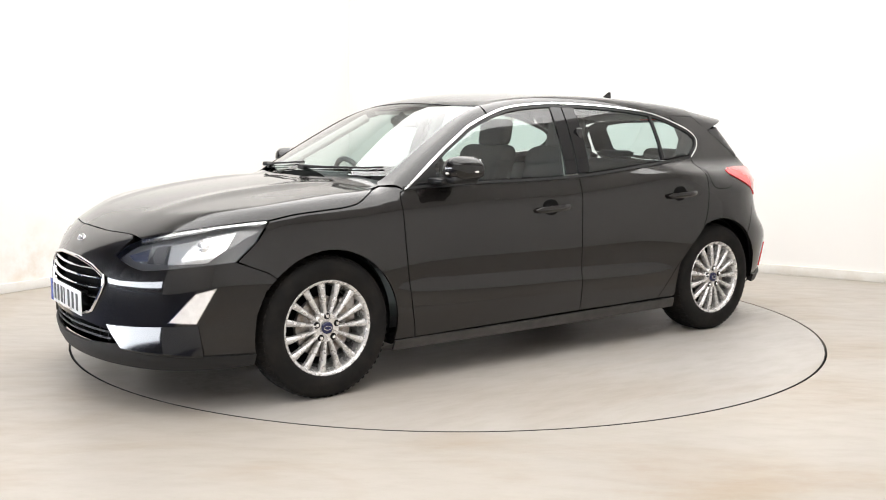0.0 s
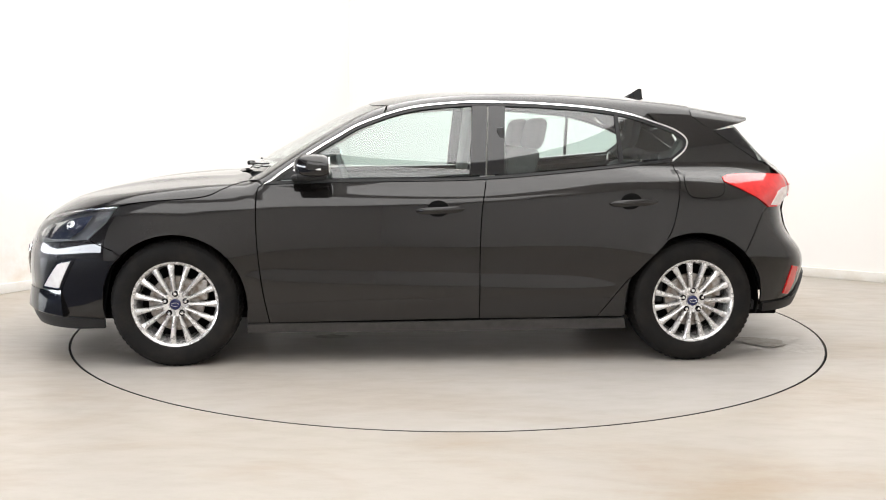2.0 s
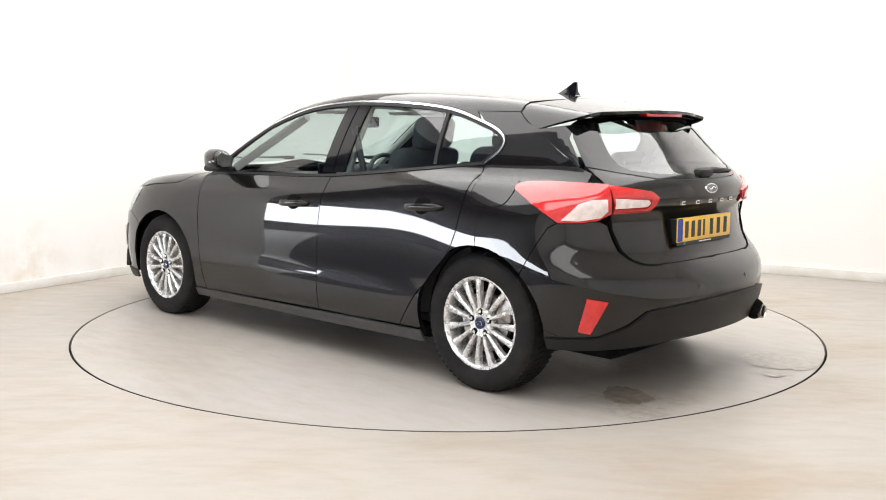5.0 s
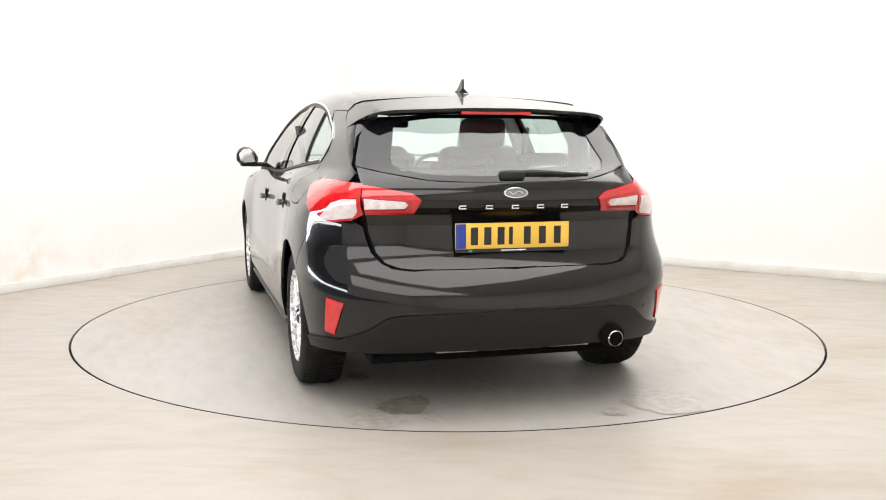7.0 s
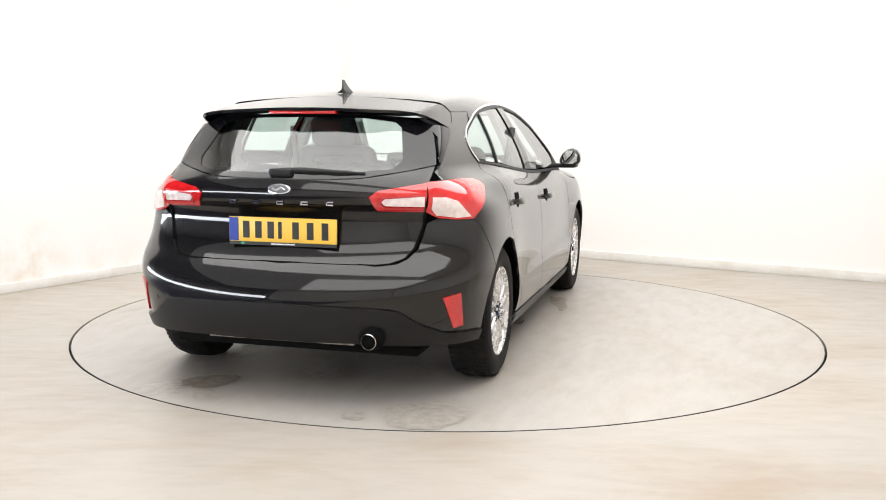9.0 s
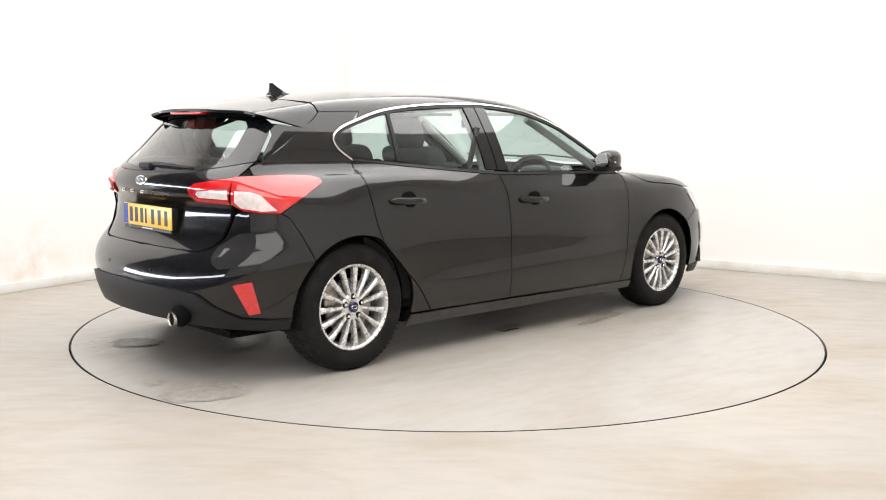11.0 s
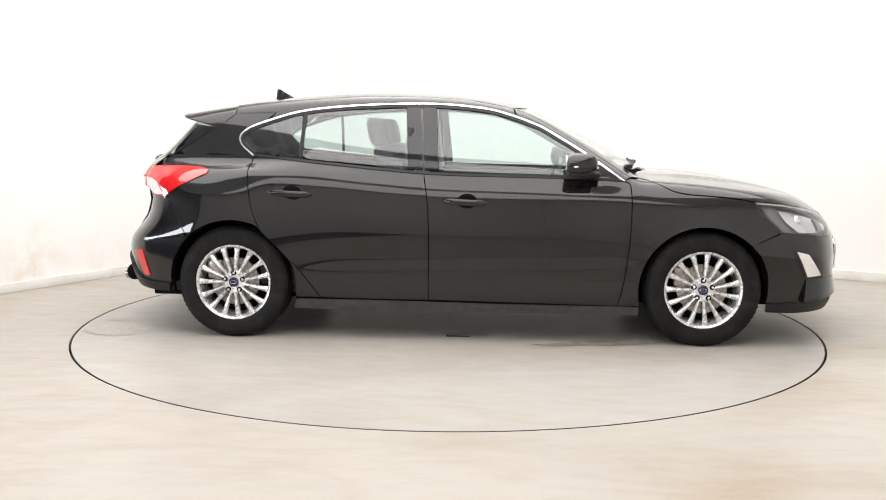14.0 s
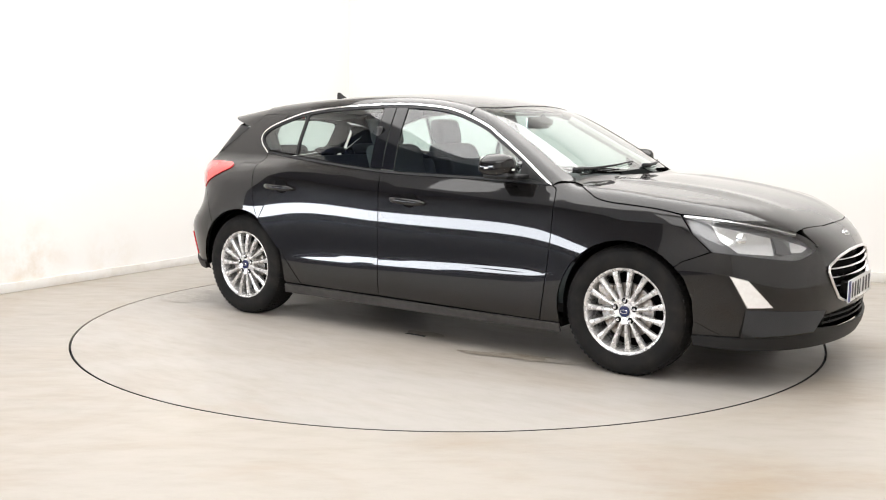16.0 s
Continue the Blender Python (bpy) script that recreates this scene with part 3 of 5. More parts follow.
# upper line of the side windows, from the mirror to the rear tip
DLO_TOP = bend((0.900, 0.925), (0.75, 1.032), (0.637, 1.107), (0.52, 1.177), (0.40, 1.242), (0.17, 1.319), (-0.065, 1.350), (-0.292, 1.358), (-0.65, 1.345), (-0.96, 1.312), (-1.18, 1.250), (-1.285, 1.207), (-1.330, 1.160), (-1.312, 1.105), (-1.240, 1.047))
DLO = DLO_TOP + BELT_R[::-1][1:] + BELT_F[::-1][1:-1]
BRIGHT_IN = inset(DLO, 0.009)[:len(DLO_TOP)]
SEAL_IN = inset(DLO, 0.023)
LAMP_TOP = bend(*seen_from(FCORNER, (2.121, 0.405, 0.662), (2.055, 0.464, 0.720), (1.956, 0.575, 0.760), (1.82, 0.71, 0.793), (1.70, 0.783, 0.810), (1.612, 0.822, 0.817)), n=4)
WING_TOP = bend((1.612, 0.817), (1.50, 0.837), (1.36, 0.849), (1.25, 0.857), (1.17, 0.872), (1.11, 0.900), (1.05, 0.925), (0.985, 0.941), n=5)
BONNET_LINE = bend((2.118, 0.0), (2.109, 0.22), (2.070, 0.44), n=5) + [(p[0], p[1]) for p in cast(skin, LAMP_TOP[5:-1], FCORNER)] + [(p[0], p[1]) for p in cast(skin, WING_TOP, SIDE)]
BONNET_BACK = bend(BONNET_LINE[-1], (0.985, 0.58), (1.055, 0.36), (1.10, 0.15), (1.105, 0.0), n=4)
SCREEN_SIDE = bend((0.268, 0.545), (0.505, 0.588), (0.72, 0.635), (0.84, 0.662), (0.915, 0.668))
SCREEN_TOP = bend((0.372, 0.0), (0.366, 0.20), (0.342, 0.40), (0.268, 0.545))
SCREEN_FOOT = bend((0.915, 0.668), (0.985, 0.50), (1.04, 0.25), (1.055, 0.0))
ROOF_EDGE = bend((0.268, 0.545), (0.0, 0.575), (-0.5, 0.565), (-1.0, 0.535), (-1.368, 0.508))
SEAM = bend((-1.368, 0.508), (-1.388, 0.28), (-1.395, 0.0))


def fold(line):
    """A half outline in the top view, closed by its mirror image."""
    return list(line) + [(x, -y) for x, y in line[::-1] if abs(y) > 1e-6]


def on_side(line):
    return [tuple(q) for q in cast(skin, line, SIDE)]


def between(line, lo, hi, k=0):
    return [p for p in line if lo <= p[k] <= hi]


def cut_x(poly, x0, x1, slant=0.0, z0=1.15):
    """Clip a closed side-view outline between two nearly upright lines."""
    for x, keep in ((x0, 1), (x1, -1)):
        out = []
        side = lambda p: keep * (p[0] - x - slant * (p[1] - z0))
        for a, b in zip(poly, poly[1:] + poly[:1]):
            sa, sb = side(a), side(b)
            if sa >= 0:
                out.append(a)
            if sa * sb < 0:
                t = sa / (sa - sb)
                out.append((a[0] + (b[0] - a[0]) * t, a[1] + (b[1] - a[1]) * t))
        poly = out
    return poly


def middle(way, z0, z1, n=8):
    """The car's centre line, front or rear, from one height to another."""
    return [tuple(p) for p in cast(skin, [(0.0, z) for z in np.linspace(z0, z1, n)], way)]


def body_panels(car):
    fd = both("front_door", [(BELT_F + B_LINE[1:] + DOOR_FRONT[::-1][:-1], SIDE)], PAINT, car)
    rd = both("rear_door", [(BELT_R + DOOR_REAR[1:] + [(-0.5, 0.238)] + B_LINE[::-1][:-1], SIDE)], PAINT, car)
    wing_arch = [p for p in ARCH_F if p[1] > 0.225 and (p[0] < 1.4 or p[1] > 0.575)]
    wing = DOOR_FRONT + [(0.99, 0.222)] + wing_arch + [(1.604, 0.570), (1.64, 0.598), (1.70, 0.622), (1.766, 0.652), (1.673, 0.737)] + WING_TOP + [(0.93, 0.938)]
    both("front_wing", [(wing, SIDE)], PAINT, car)
    tip = bend((-1.240, 1.047), (-1.312, 1.105), (-1.330, 1.160), (-1.285, 1.207), (-1.18, 1.250))
    back = [(-1.592, 0.580), (-1.625, 0.645), (-1.66, 0.715), (-1.70, 0.79), (-1.735, 0.812), (-1.634, 0.888), (-1.535, 0.945), (-1.552, 0.968), (-1.60, 0.981), (-1.70, 0.986), (-1.80, 0.984)]
    rear_arch = [p for p in ARCH_R[::-1] if p[1] > 0.245 and (p[0] > -1.3 or p[1] > 0.582)]
    quarter = DOOR_REAR + [(-0.955, 0.243)] + rear_arch + back + [(-1.80, 1.025), (-1.725, 1.055), (-1.60, 1.135), (-1.477, 1.222), (-1.42, 1.250), (-1.364, 1.296)] + [(-1.25, 1.298), (-1.12, 1.30)] + tip[::-1][:-1]
    both("quarter_panel", [(quarter, SIDE)], PAINT, car)
    sill = [(0.99, 0.222), (0.2, 0.226), (-0.5, 0.236), (-0.965, 0.238), (-0.985, 0.178), (-0.2, 0.172), (0.99, 0.172)]
    both("sill", [(sill, SIDE)], SILLTRIM, car, off=0.010, label="dull grey plastic sill cladding")
    fuel = bend((-1.274, 0.937), (-1.290, 0.99), (-1.340, 1.005), (-1.43, 1.0), (-1.475, 0.985), (-1.492, 0.938), (-1.470, 0.885), (-1.42, 0.868), (-1.33, 0.868), (-1.292, 0.884), n=4, closed=True)
    panel("fuel_flap_gap", [(inset(fuel, -0.004), SIDE)], DARK, car, off=0.0005, gap=0, depth=0, label="dark shut line round the fuel flap")
    panel("fuel_flap", [(fuel, SIDE)], PAINT, car, off=0.0015, gap=0, depth=0)

    panel("bonnet", [(fold(BONNET_LINE + BONNET_BACK[1:]), "top")], PAINT, car)
    panel("roof", [(fold(SCREEN_TOP + ROOF_EDGE[1:] + SEAM[1:]), "top")], PAINT, car, gap=0)
    rail_low = [p for p in on_side(DLO_TOP) if p[0] > -1.12 or p[2] > 1.25]
    low = [(p[0], p[1]) for p in rail_low]
    end = [(q[0], q[1]) for q in on_side([(-1.12, 1.30), (-1.25, 1.298), (-1.364, 1.296)])]
    low = [p for p in low if p[0] < 0.275]
    both("roof_rail", [([(0.272, low[0][1])] + low + end + ROOF_EDGE[::-1], "top")], PAINT, car, gap=0)
    post = [(p[0], p[1]) for p in on_side([p for p in DLO_TOP if p[0] > 0.265])]
    edge = sorted(SCREEN_SIDE)
    post = sorted(post, reverse=True)
    both("screen_pillar", [(post + edge + [(0.965, 0.665), (0.985, 0.70)], "top")], PAINT, car, gap=0, cell=0.02)

    # brightwork, seals and pillars round the side windows
    both("window_trim", [(DLO_TOP + BRIGHT_IN[::-1], SIDE)], SATIN, car, off=0.005, gap=0.0, cell=0.05, label="bright satin metal window surround")
    seal = BRIGHT_IN + SEAL_IN[:len(DLO_TOP)][::-1]
    both("window_seal", [(seal, SIDE)], TRIM, car, off=0.001, gap=0, cell=0.05, label="black rubber window seal")
    both("waist_seal", [(BELT_F + BELT_R[1:] + [(x, z + 0.014) for x, z in (BELT_F + BELT_R[1:])[::-1]], SIDE)], TRIM, car, off=0.004, gap=0, cell=0.05, label="black waistline seal strip")
    both("pillar_cover", [(cut_x(SEAL_IN, -0.233, -0.152, -0.07, 0.97), SIDE)], GLOSS, fd, off=0.0, gap=0.001, label="gloss black pillar cover")
    both("pillar_cover", [(cut_x(SEAL_IN, -0.328, -0.240, -0.07, 0.97), SIDE)], GLOSS, rd, off=0.0, gap=0.001, label="gloss black pillar cover")
    both("window_bar", [(cut_x(SEAL_IN, -0.962, -0.942, 0.04, 1.1), SIDE)], TRIM, rd, off=0.003, gap=0, label="black window divider bar")
    both("side_window", [(cut_x(SEAL_IN, -0.150, 0.70, -0.07, 0.97), SIDE)], SIDEGLASS, fd, off=-0.006, gap=0, depth=0, label="clear greenish side window")
    both("mirror_sail", [(cut_x(SEAL_IN, 0.70, 1.2), SIDE)], TRIM, fd, off=-0.002, gap=0, label="black mirror sail panel")
    both("side_window", [(cut_x(SEAL_IN, -0.940, -0.330, -0.02, 0.97), SIDE)], SIDEGLASS, rd, off=-0.006, gap=0, depth=0, label="clear greenish side window")
    both("quarter_window", [(cut_x(SEAL_IN, -1.4, -0.964, 0.04, 1.1), SIDE)], SIDEGLASS, rd, off=-0.006, gap=0, depth=0, label="small fixed quarter window")
    screen = panel("windscreen", [(fold(SCREEN_TOP + SCREEN_SIDE[1:] + SCREEN_FOOT[1:]), "top")], SCREEN, car, off=-0.003, gap=0.002, depth=0, form=upper, label="clear windscreen with a dark painted edge")
    edge = SCREEN_TOP + SCREEN_SIDE[1:] + SCREEN_FOOT[1:]
    loop = fold(edge)
    n = len(edge)
    both("screen_border", [(SCREEN_SIDE + inset(loop, 0.022)[len(SCREEN_TOP) - 1:n - len(SCREEN_FOOT) + 1][::-1], "top")], INK, screen, off=-0.006, gap=0.0, depth=0, form=upper)
    # black scuttle between bonnet and screen
    scuttle = [(x + 0.03, y) for x, y in BONNET_BACK] + [(0.98, 0.0)] + [(0.86, 0.35), (0.83, 0.62)]
    panel("scuttle", [(scuttle, "top")], TRIM, car, whole=True, form=lambda x, y, z: z - (0.945 - 0.05 * (y / 0.7) ** 2 + 0.12 * (1.1 - x)), gap=0, label="black plastic scuttle panel below the windscreen")
    for pair in (fd, rd):
        for door, s in zip(pair, (1, -1)):
            front = pair is fd
            x, z = (0.004, 0.803) if front else (-0.995, 0.842)
            handle(door, x, z, s)
    return fd, rd


def handle(door, x, z, s):
    """A pull handle over its cup, a low bump blackened for the recess shade."""
    tilt = 0.012
    y = float(cast(skin, [(x, z)], SIDE)[0][1])
    cup = bmesh.new()
    bmesh.ops.create_uvsphere(cup, u_segments=20, v_segments=10, radius=1)
    bmesh.ops.transform(cup, matrix=Matrix.Translation((x + 0.01, (y - 0.001) * s, z - 0.002)) @ Matrix.Diagonal((0.058, 0.007, 0.05, 1)), verts=cup.verts)
    part("handle_cup", cup, SOOT_SHADE, door, "handle cup, its recess shade put into the colour")
    bar = bmesh.new()
    rings = []
    for k in range(13):
        t = k / 12
        u = -0.125 + 0.25 * t
        fat = (1 - abs(2 * t - 1) ** 5) ** 0.5
        out = 0.012 + 0.024 * (1 - abs(2 * t - 1) ** 3)
        ring = []
        for a in range(10):
            c, q = math.cos(2 * math.pi * a / 10), math.sin(2 * math.pi * a / 10)
            ring.append(bar.verts.new((x + u, s * (y + out + 0.010 * c * max(fat, 0.15)), z + (t - 0.5) * -tilt + 0.0175 * q * max(fat, 0.15))))
        rings.append(ring)
    for r0, r1 in zip(rings, rings[1:]):
        for a in range(10):
            bar.faces.new((r0[a], r0[(a + 1) % 10], r1[(a + 1) % 10], r1[a]))
    bar.faces.new(rings[0]), bar.faces.new(rings[-1])
    bmesh.ops.recalc_face_normals(bar, faces=bar.faces)
    part("handle", bar, PAINT, door, "gloss black pull handle")


def front_end(car):
    C = lambda *p: seen_from(FCORNER, *p)
    lamp_low = C((1.766, 0.834, 0.652), (1.877, 0.779, 0.640), (1.955, 0.715, 0.629), (2.04, 0.625, 0.616), (2.075, 0.567, 0.615), (2.105, 0.48, 0.636), (2.121, 0.405, 0.662))
    lamp_end = C((1.612, 0.822, 0.815), (1.673, 0.845, 0.737), (1.766, 0.834, 0.652))
    lamp_low = bend(*lamp_low, n=4)
    lamp_top = LAMP_TOP
    lamp = lamp_low + lamp_top[1:] + lamp_end[1:-1]
    grille_edge = C((2.2, 0.0, 0.630), (2.197, 0.14, 0.628), (2.185, 0.30, 0.607), (2.168, 0.405, 0.572), (2.176, 0.418, 0.545), (2.190, 0.396, 0.500), (2.213, 0.325, 0.414), (2.228, 0.25, 0.390), (2.245, 0.0, 0.385))
    mouth_top = C((2.25, 0.0, 0.352), (2.232, 0.223, 0.352), (2.18, 0.42, 0.338))
    mouth_low = C((2.15, 0.485, 0.285), (2.222, 0.26, 0.268), (2.25, 0.0, 0.268))
    lip = C((2.15, 0.485, 0.285), (2.08, 0.60, 0.258), (1.95, 0.74, 0.252), (1.80, 0.83, 0.252), (1.69, 0.85, 0.25))
    arch = C((1.69, 0.86, 0.25), (1.707, 0.87, 0.315), (1.69, 0.87, 0.42), (1.64, 0.87, 0.52), (1.602, 0.885, 0.570))
    nose = C(*cast(skin, [(2.080, 0.462)] + BONNET_LINE[:11][::-1], "top")) + C(*middle(FRONT, 0.755, 0.635))
    bumper = panel("front_bumper", [(C(*on_side([(1.604, 0.570), (1.64, 0.598), (1.70, 0.622)])) + lamp_low + nose[0:] + grille_edge + C(*middle(FRONT, 0.38, 0.355)) + mouth_top + lip + arch[1:-1], FCORNER)], PAINT, car, whole=True, gap=0.0012)
    # chin and lower lip
    chin = lip + C((1.69, 0.83, 0.205), (1.86, 0.80, 0.195), (2.05, 0.62, 0.19), (2.18, 0.38, 0.19)) + C(*middle(FRONT, 0.19, 0.265)) + mouth_low[:-1][::-1]
    panel("lower_lip", [(chin, FCORNER)], TRIM, bumper, whole=True, off=0.010, gap=0, label="black plastic lower lip")
    # headlamps
    for s, flip in ((1, False), (-1, True)):
        hl = panel("headlight", [(lamp, FCORNER)], LAMPGREY, car, mirror=flip, off=-0.035, gap=-0.004, depth=-0.03, label="clear angular headlight with bright reflectors")
        a = C((1.985, 0.655, 0.725), (1.85, 0.745, 0.760), (1.745, 0.80, 0.778), (1.78, 0.80, 0.710), (1.86, 0.78, 0.652), (2.0, 0.67, 0.642))
        panel("reflector", [(a, FCORNER)], REFLECTOR, hl, mirror=flip, off=-0.020, gap=0, label="bright moulded reflector")
        b = C((2.095, 0.46, 0.672), (2.03, 0.55, 0.705), (2.06, 0.585, 0.655), (2.09, 0.52, 0.650))
        panel("reflector", [(b, FCORNER)], REFLECTOR, hl, mirror=flip, off=-0.020, gap=0)
        g = C((2.015, 0.60, 0.716), (1.992, 0.652, 0.722), (2.008, 0.66, 0.648), (2.06, 0.59, 0.645))
        panel("divider", [(g, FCORNER)], BEZEL, hl, mirror=flip, off=-0.012, gap=0)
        orb = bmesh.new()
        bmesh.ops.create_uvsphere(orb, u_segments=24, v_segments=12, radius=0.034)
        bmesh.ops.translate(orb, verts=orb.verts, vec=(1.865, 0.735 * s, 0.705))
        part("projector", orb, CHROME, hl, "round projector bowl")
        orb = bmesh.new()
        bmesh.ops.create_uvsphere(orb, u_segments=20, v_segments=10, radius=0.02)
        bmesh.ops.translate(orb, verts=orb.verts, vec=(1.93, 0.68 * s, 0.69))
        part("bulb_shield", orb, BEZEL, hl)
        strip = lamp_top[5:] + [(u, v - 0.007) for u, v in lamp_top[5:][::-1]]
        panel("light_strip", [(strip, FCORNER)], REFLECTOR, hl, mirror=flip, off=-0.006, gap=0)
        panel("lens", [(lamp, FCORNER)], CLEAR, hl, mirror=flip, off=0.002, gap=0.001, depth=0.006, label="clear lens")
        fog = C((1.841, 0.818, 0.545), (1.916, 0.779, 0.525), (2.009, 0.70, 0.398), (1.913, 0.776, 0.396))
        fg = panel("fog_light_bezel", [(inset(fog, -0.012), FCORNER)], GLOSS, bumper, mirror=flip, off=0.003, gap=0, label="gloss black fog light surround")
        panel("fog_light", [(fog, FCORNER)], REFLECTOR, fg, mirror=flip, off=0.008, gap=0, label="bright angular fog light")
        panel("fog_lens", [(inset(fog, 0.004), FCORNER)], WHITELENS, fg, mirror=flip, off=0.011, gap=0, depth=0.004, label="white frosted lens")
        # sunken corner blade under the fog light
        scoop = bmesh.new()
        rows = []
        for k in range(13):
            q = k / 12
            hi = cast(skin, [(1.255 - 0.455 * q, 0.362 + 0.026 * q)], FCORNER)[0]
            lo = cast(skin, [(1.150 - 0.365 * q, 0.278 - 0.012 * q)], FCORNER)[0]
            out = normals(skin, np.array([hi, lo]))
            side = [hi + out[0] * 0.003, hi * 0.65 + lo * 0.35 + (out[0] + out[1]) * 0.007, lo + out[1] * 0.027, lo + out[1] * 0.022 - np.array([0, 0, 0.008]), lo - out[1] * 0.004 - np.array([0, 0, 0.012])]
            rows.append([scoop.verts.new((p[0], p[1] * s, p[2])) for p in side])
        for a, b in zip(rows, rows[1:]):
            for k in range(4):
                scoop.faces.new((a[k], b[k], b[k + 1], a[k + 1]) if s > 0 else (a[k + 1], b[k + 1], b[k], a[k]))
        for e in (rows[0], rows[-1]):
            scoop.faces.new(e)
        bmesh.ops.recalc_face_normals(scoop, faces=scoop.faces)
        part("corner_blade", scoop, GLOSS, bumper, "gloss black corner blade")
    # grille
    half = [(-(y), z) for x, y, z in ((0, 0.0, 0.630), (0, 0.14, 0.628), (0, 0.30, 0.607), (0, 0.405, 0.572), (0, 0.418, 0.545), (0, 0.396, 0.500), (0, 0.325, 0.414), (0, 0.25, 0.390), (0, 0.0, 0.385))]
    loop = half + [(-u, v) for u, v in half[::-1][1:-1]]
    grille = panel("grille", [(loop, FRONT)], SOOT_SHADE, car, off=-0.05, gap=-0.01, depth=-0.04, label="black grille with bright horizontal slats")
    ring = [Vector(p) for p in cast(skin, loop, FRONT)]
    part("grille_frame", tube([p + Vector((0.006, 0, 0)) for p in ring], 0.0085, 10, close=True), CHROME, grille, "bright chrome grille frame")
    for z in (0.592, 0.555, 0.515, 0.472, 0.430):
        wide = np.interp(z, [0.385, 0.414, 0.5, 0.545, 0.572, 0.607, 0.63], [0.25, 0.325, 0.396, 0.418, 0.405, 0.30, 0.14]) - 0.012
        line = [(u, z - 0.012 * (1 - (u / 0.42) ** 2) + 0.006) for u in np.linspace(-wide, wide, 15)]
        pts = cast(skin, line, FRONT)
        slat = bmesh.new()
        rows = []
        for p in pts:
            q = Vector(p)
            rows.append([slat.verts.new(q + Vector(d)) for d in ((-0.006, 0, 0.006), (0.004, 0, 0.001), (-0.002, 0, -0.006), (-0.035, 0, -0.003))])
        for r0, r1 in zip(rows, rows[1:]):
            for k in range(4):
                slat.faces.new((r0[k], r1[k], r1[(k + 1) % 4], r0[(k + 1) % 4]))
        bmesh.ops.recalc_face_normals(slat, faces=slat.faces)
        part("slat", slat, CHROME, grille, smooth=0.5)
    for y in (-0.30, -0.24, 0.24, 0.30):
        part("stanchion", box(2.13, 2.17, y - 0.008, y + 0.008, 0.41, 0.59, 0.003), SOOT_SHADE, grille)
    # lower intake
    low_half = [(0.0, 0.352), (-0.223, 0.352), (-0.42, 0.338), (-0.485, 0.285), (-0.26, 0.268), (0.0, 0.268)]
    mouth = panel("lower_intake", [(low_half + [(-u, v) for u, v in low_half[::-1][1:-1]], FRONT)], SOOT_SHADE, bumper, off=-0.05, gap=-0.008, depth=-0.035, label="dark lower air intake")
    for z in (0.325, 0.297):
        part("intake_bar", tube([Vector(p) - Vector((0.01, 0, 0)) for p in cast(skin, [(u, z) for u in np.linspace(-0.43, 0.43, 13)], FRONT)], 0.005, 6), TRIM, mouth)
    for y in np.linspace(-0.36, 0.36, 9):
        part("intake_rib", box(2.165 - 0.2 * y * y, 2.195 - 0.2 * y * y, y - 0.005, y + 0.005, 0.27, 0.35), TRIM, mouth)
    # plate: unreadable bars in place of its characters
    plate_pts = box(2.252, 2.258, -0.26, 0.26, 0.377, 0.488, 0.002)
    plate = part("front_plate", plate_pts, PLATE_W, car, "white number plate with black bars")
    part("band", box(2.2575, 2.2590, -0.258, -0.215, 0.380, 0.485), BLUE, plate)
    plate_bars(plate, 2.2585, 1, 0.432)
    part("plate_holder", box(2.205, 2.2525, -0.20, 0.20, 0.385, 0.48, 0.004), TRIM, plate)
    spot = cast(skin, [(0.0, 0.700)], FRONT)
    badge(car, Vector(spot[0]) + Vector((0.001, 0, 0.001)), Vector(normals(skin, spot)[0]), 0.043, 0.020)


def plate_bars(plate, x, s, zc):
    """Plain upright bars where the registration stands."""
    for k, y in enumerate((-0.185, -0.125, -0.065, -0.02, 0.055, 0.125, 0.195)):
        w = 0.012 if k == 3 else 0.022
        y = y + 0.01
        part("bar", box(x, x + s * 0.0012, s * (y - 0.72 * w), s * (y + 0.72 * w), zc - 0.038, zc + 0.038) if s > 0 else box(x - 0.0012, x, min(s * (y - 0.72 * w), s * (y + 0.72 * w)), max(s * (y - 0.72 * w), s * (y + 0.72 * w)), zc - 0.038, zc + 0.038), INK, plate, smooth=0)


def oval(rx, rz, depth, sides=40):
    b = lathe([(0.001, depth), (0.85, depth), (0.97, depth * 0.7), (1.0, 0.0), (1.0, -0.004)], sides, "Z")
    bmesh.ops.transform(b, matrix=Matrix.Diagonal((rx, rz, 1, 1)), verts=b.verts)
    return b


def facing(bm, place, normal):
    """Turn a shape made in the x, y plane so that its z looks along normal, its x along the car's width."""
    z = Vector(normal).normalized()
    x = Vector((0, 1, 0)) if z.x > 0 else Vector((0, -1, 0))
    x = (x - z * x.dot(z)).normalized()
    m = Matrix((x, z.cross(x), z)).transposed().to_4x4()
    bmesh.ops.transform(bm, matrix=Matrix.Translation(place) @ m, verts=bm.verts)
    return bm


def badge(parent, place, normal, rx, rz):
    n = Vector(normal).normalized()
    b = part("badge", facing(oval(rx, rz, 0.004), place, normal), CHROME, parent, "oval bright badge with a dark blue centre")
    part("badge_field", facing(oval(rx * 0.86, rz * 0.78, 0.0012), place + n * 0.0045, normal), NAVY if rx < 0.04 else material("badge_grey", (0.25, 0.26, 0.28), 0.2, 0.6), b)
    wave = bmesh.new()
    tube([(rx * u, rz * (0.25 * math.sin(7 * u)), 0) for u in np.linspace(-0.55, 0.55, 14)], rz * 0.12, 6, wave)
    part("badge_mark", facing(wave, place + n * 0.006, normal), CHROME, b)


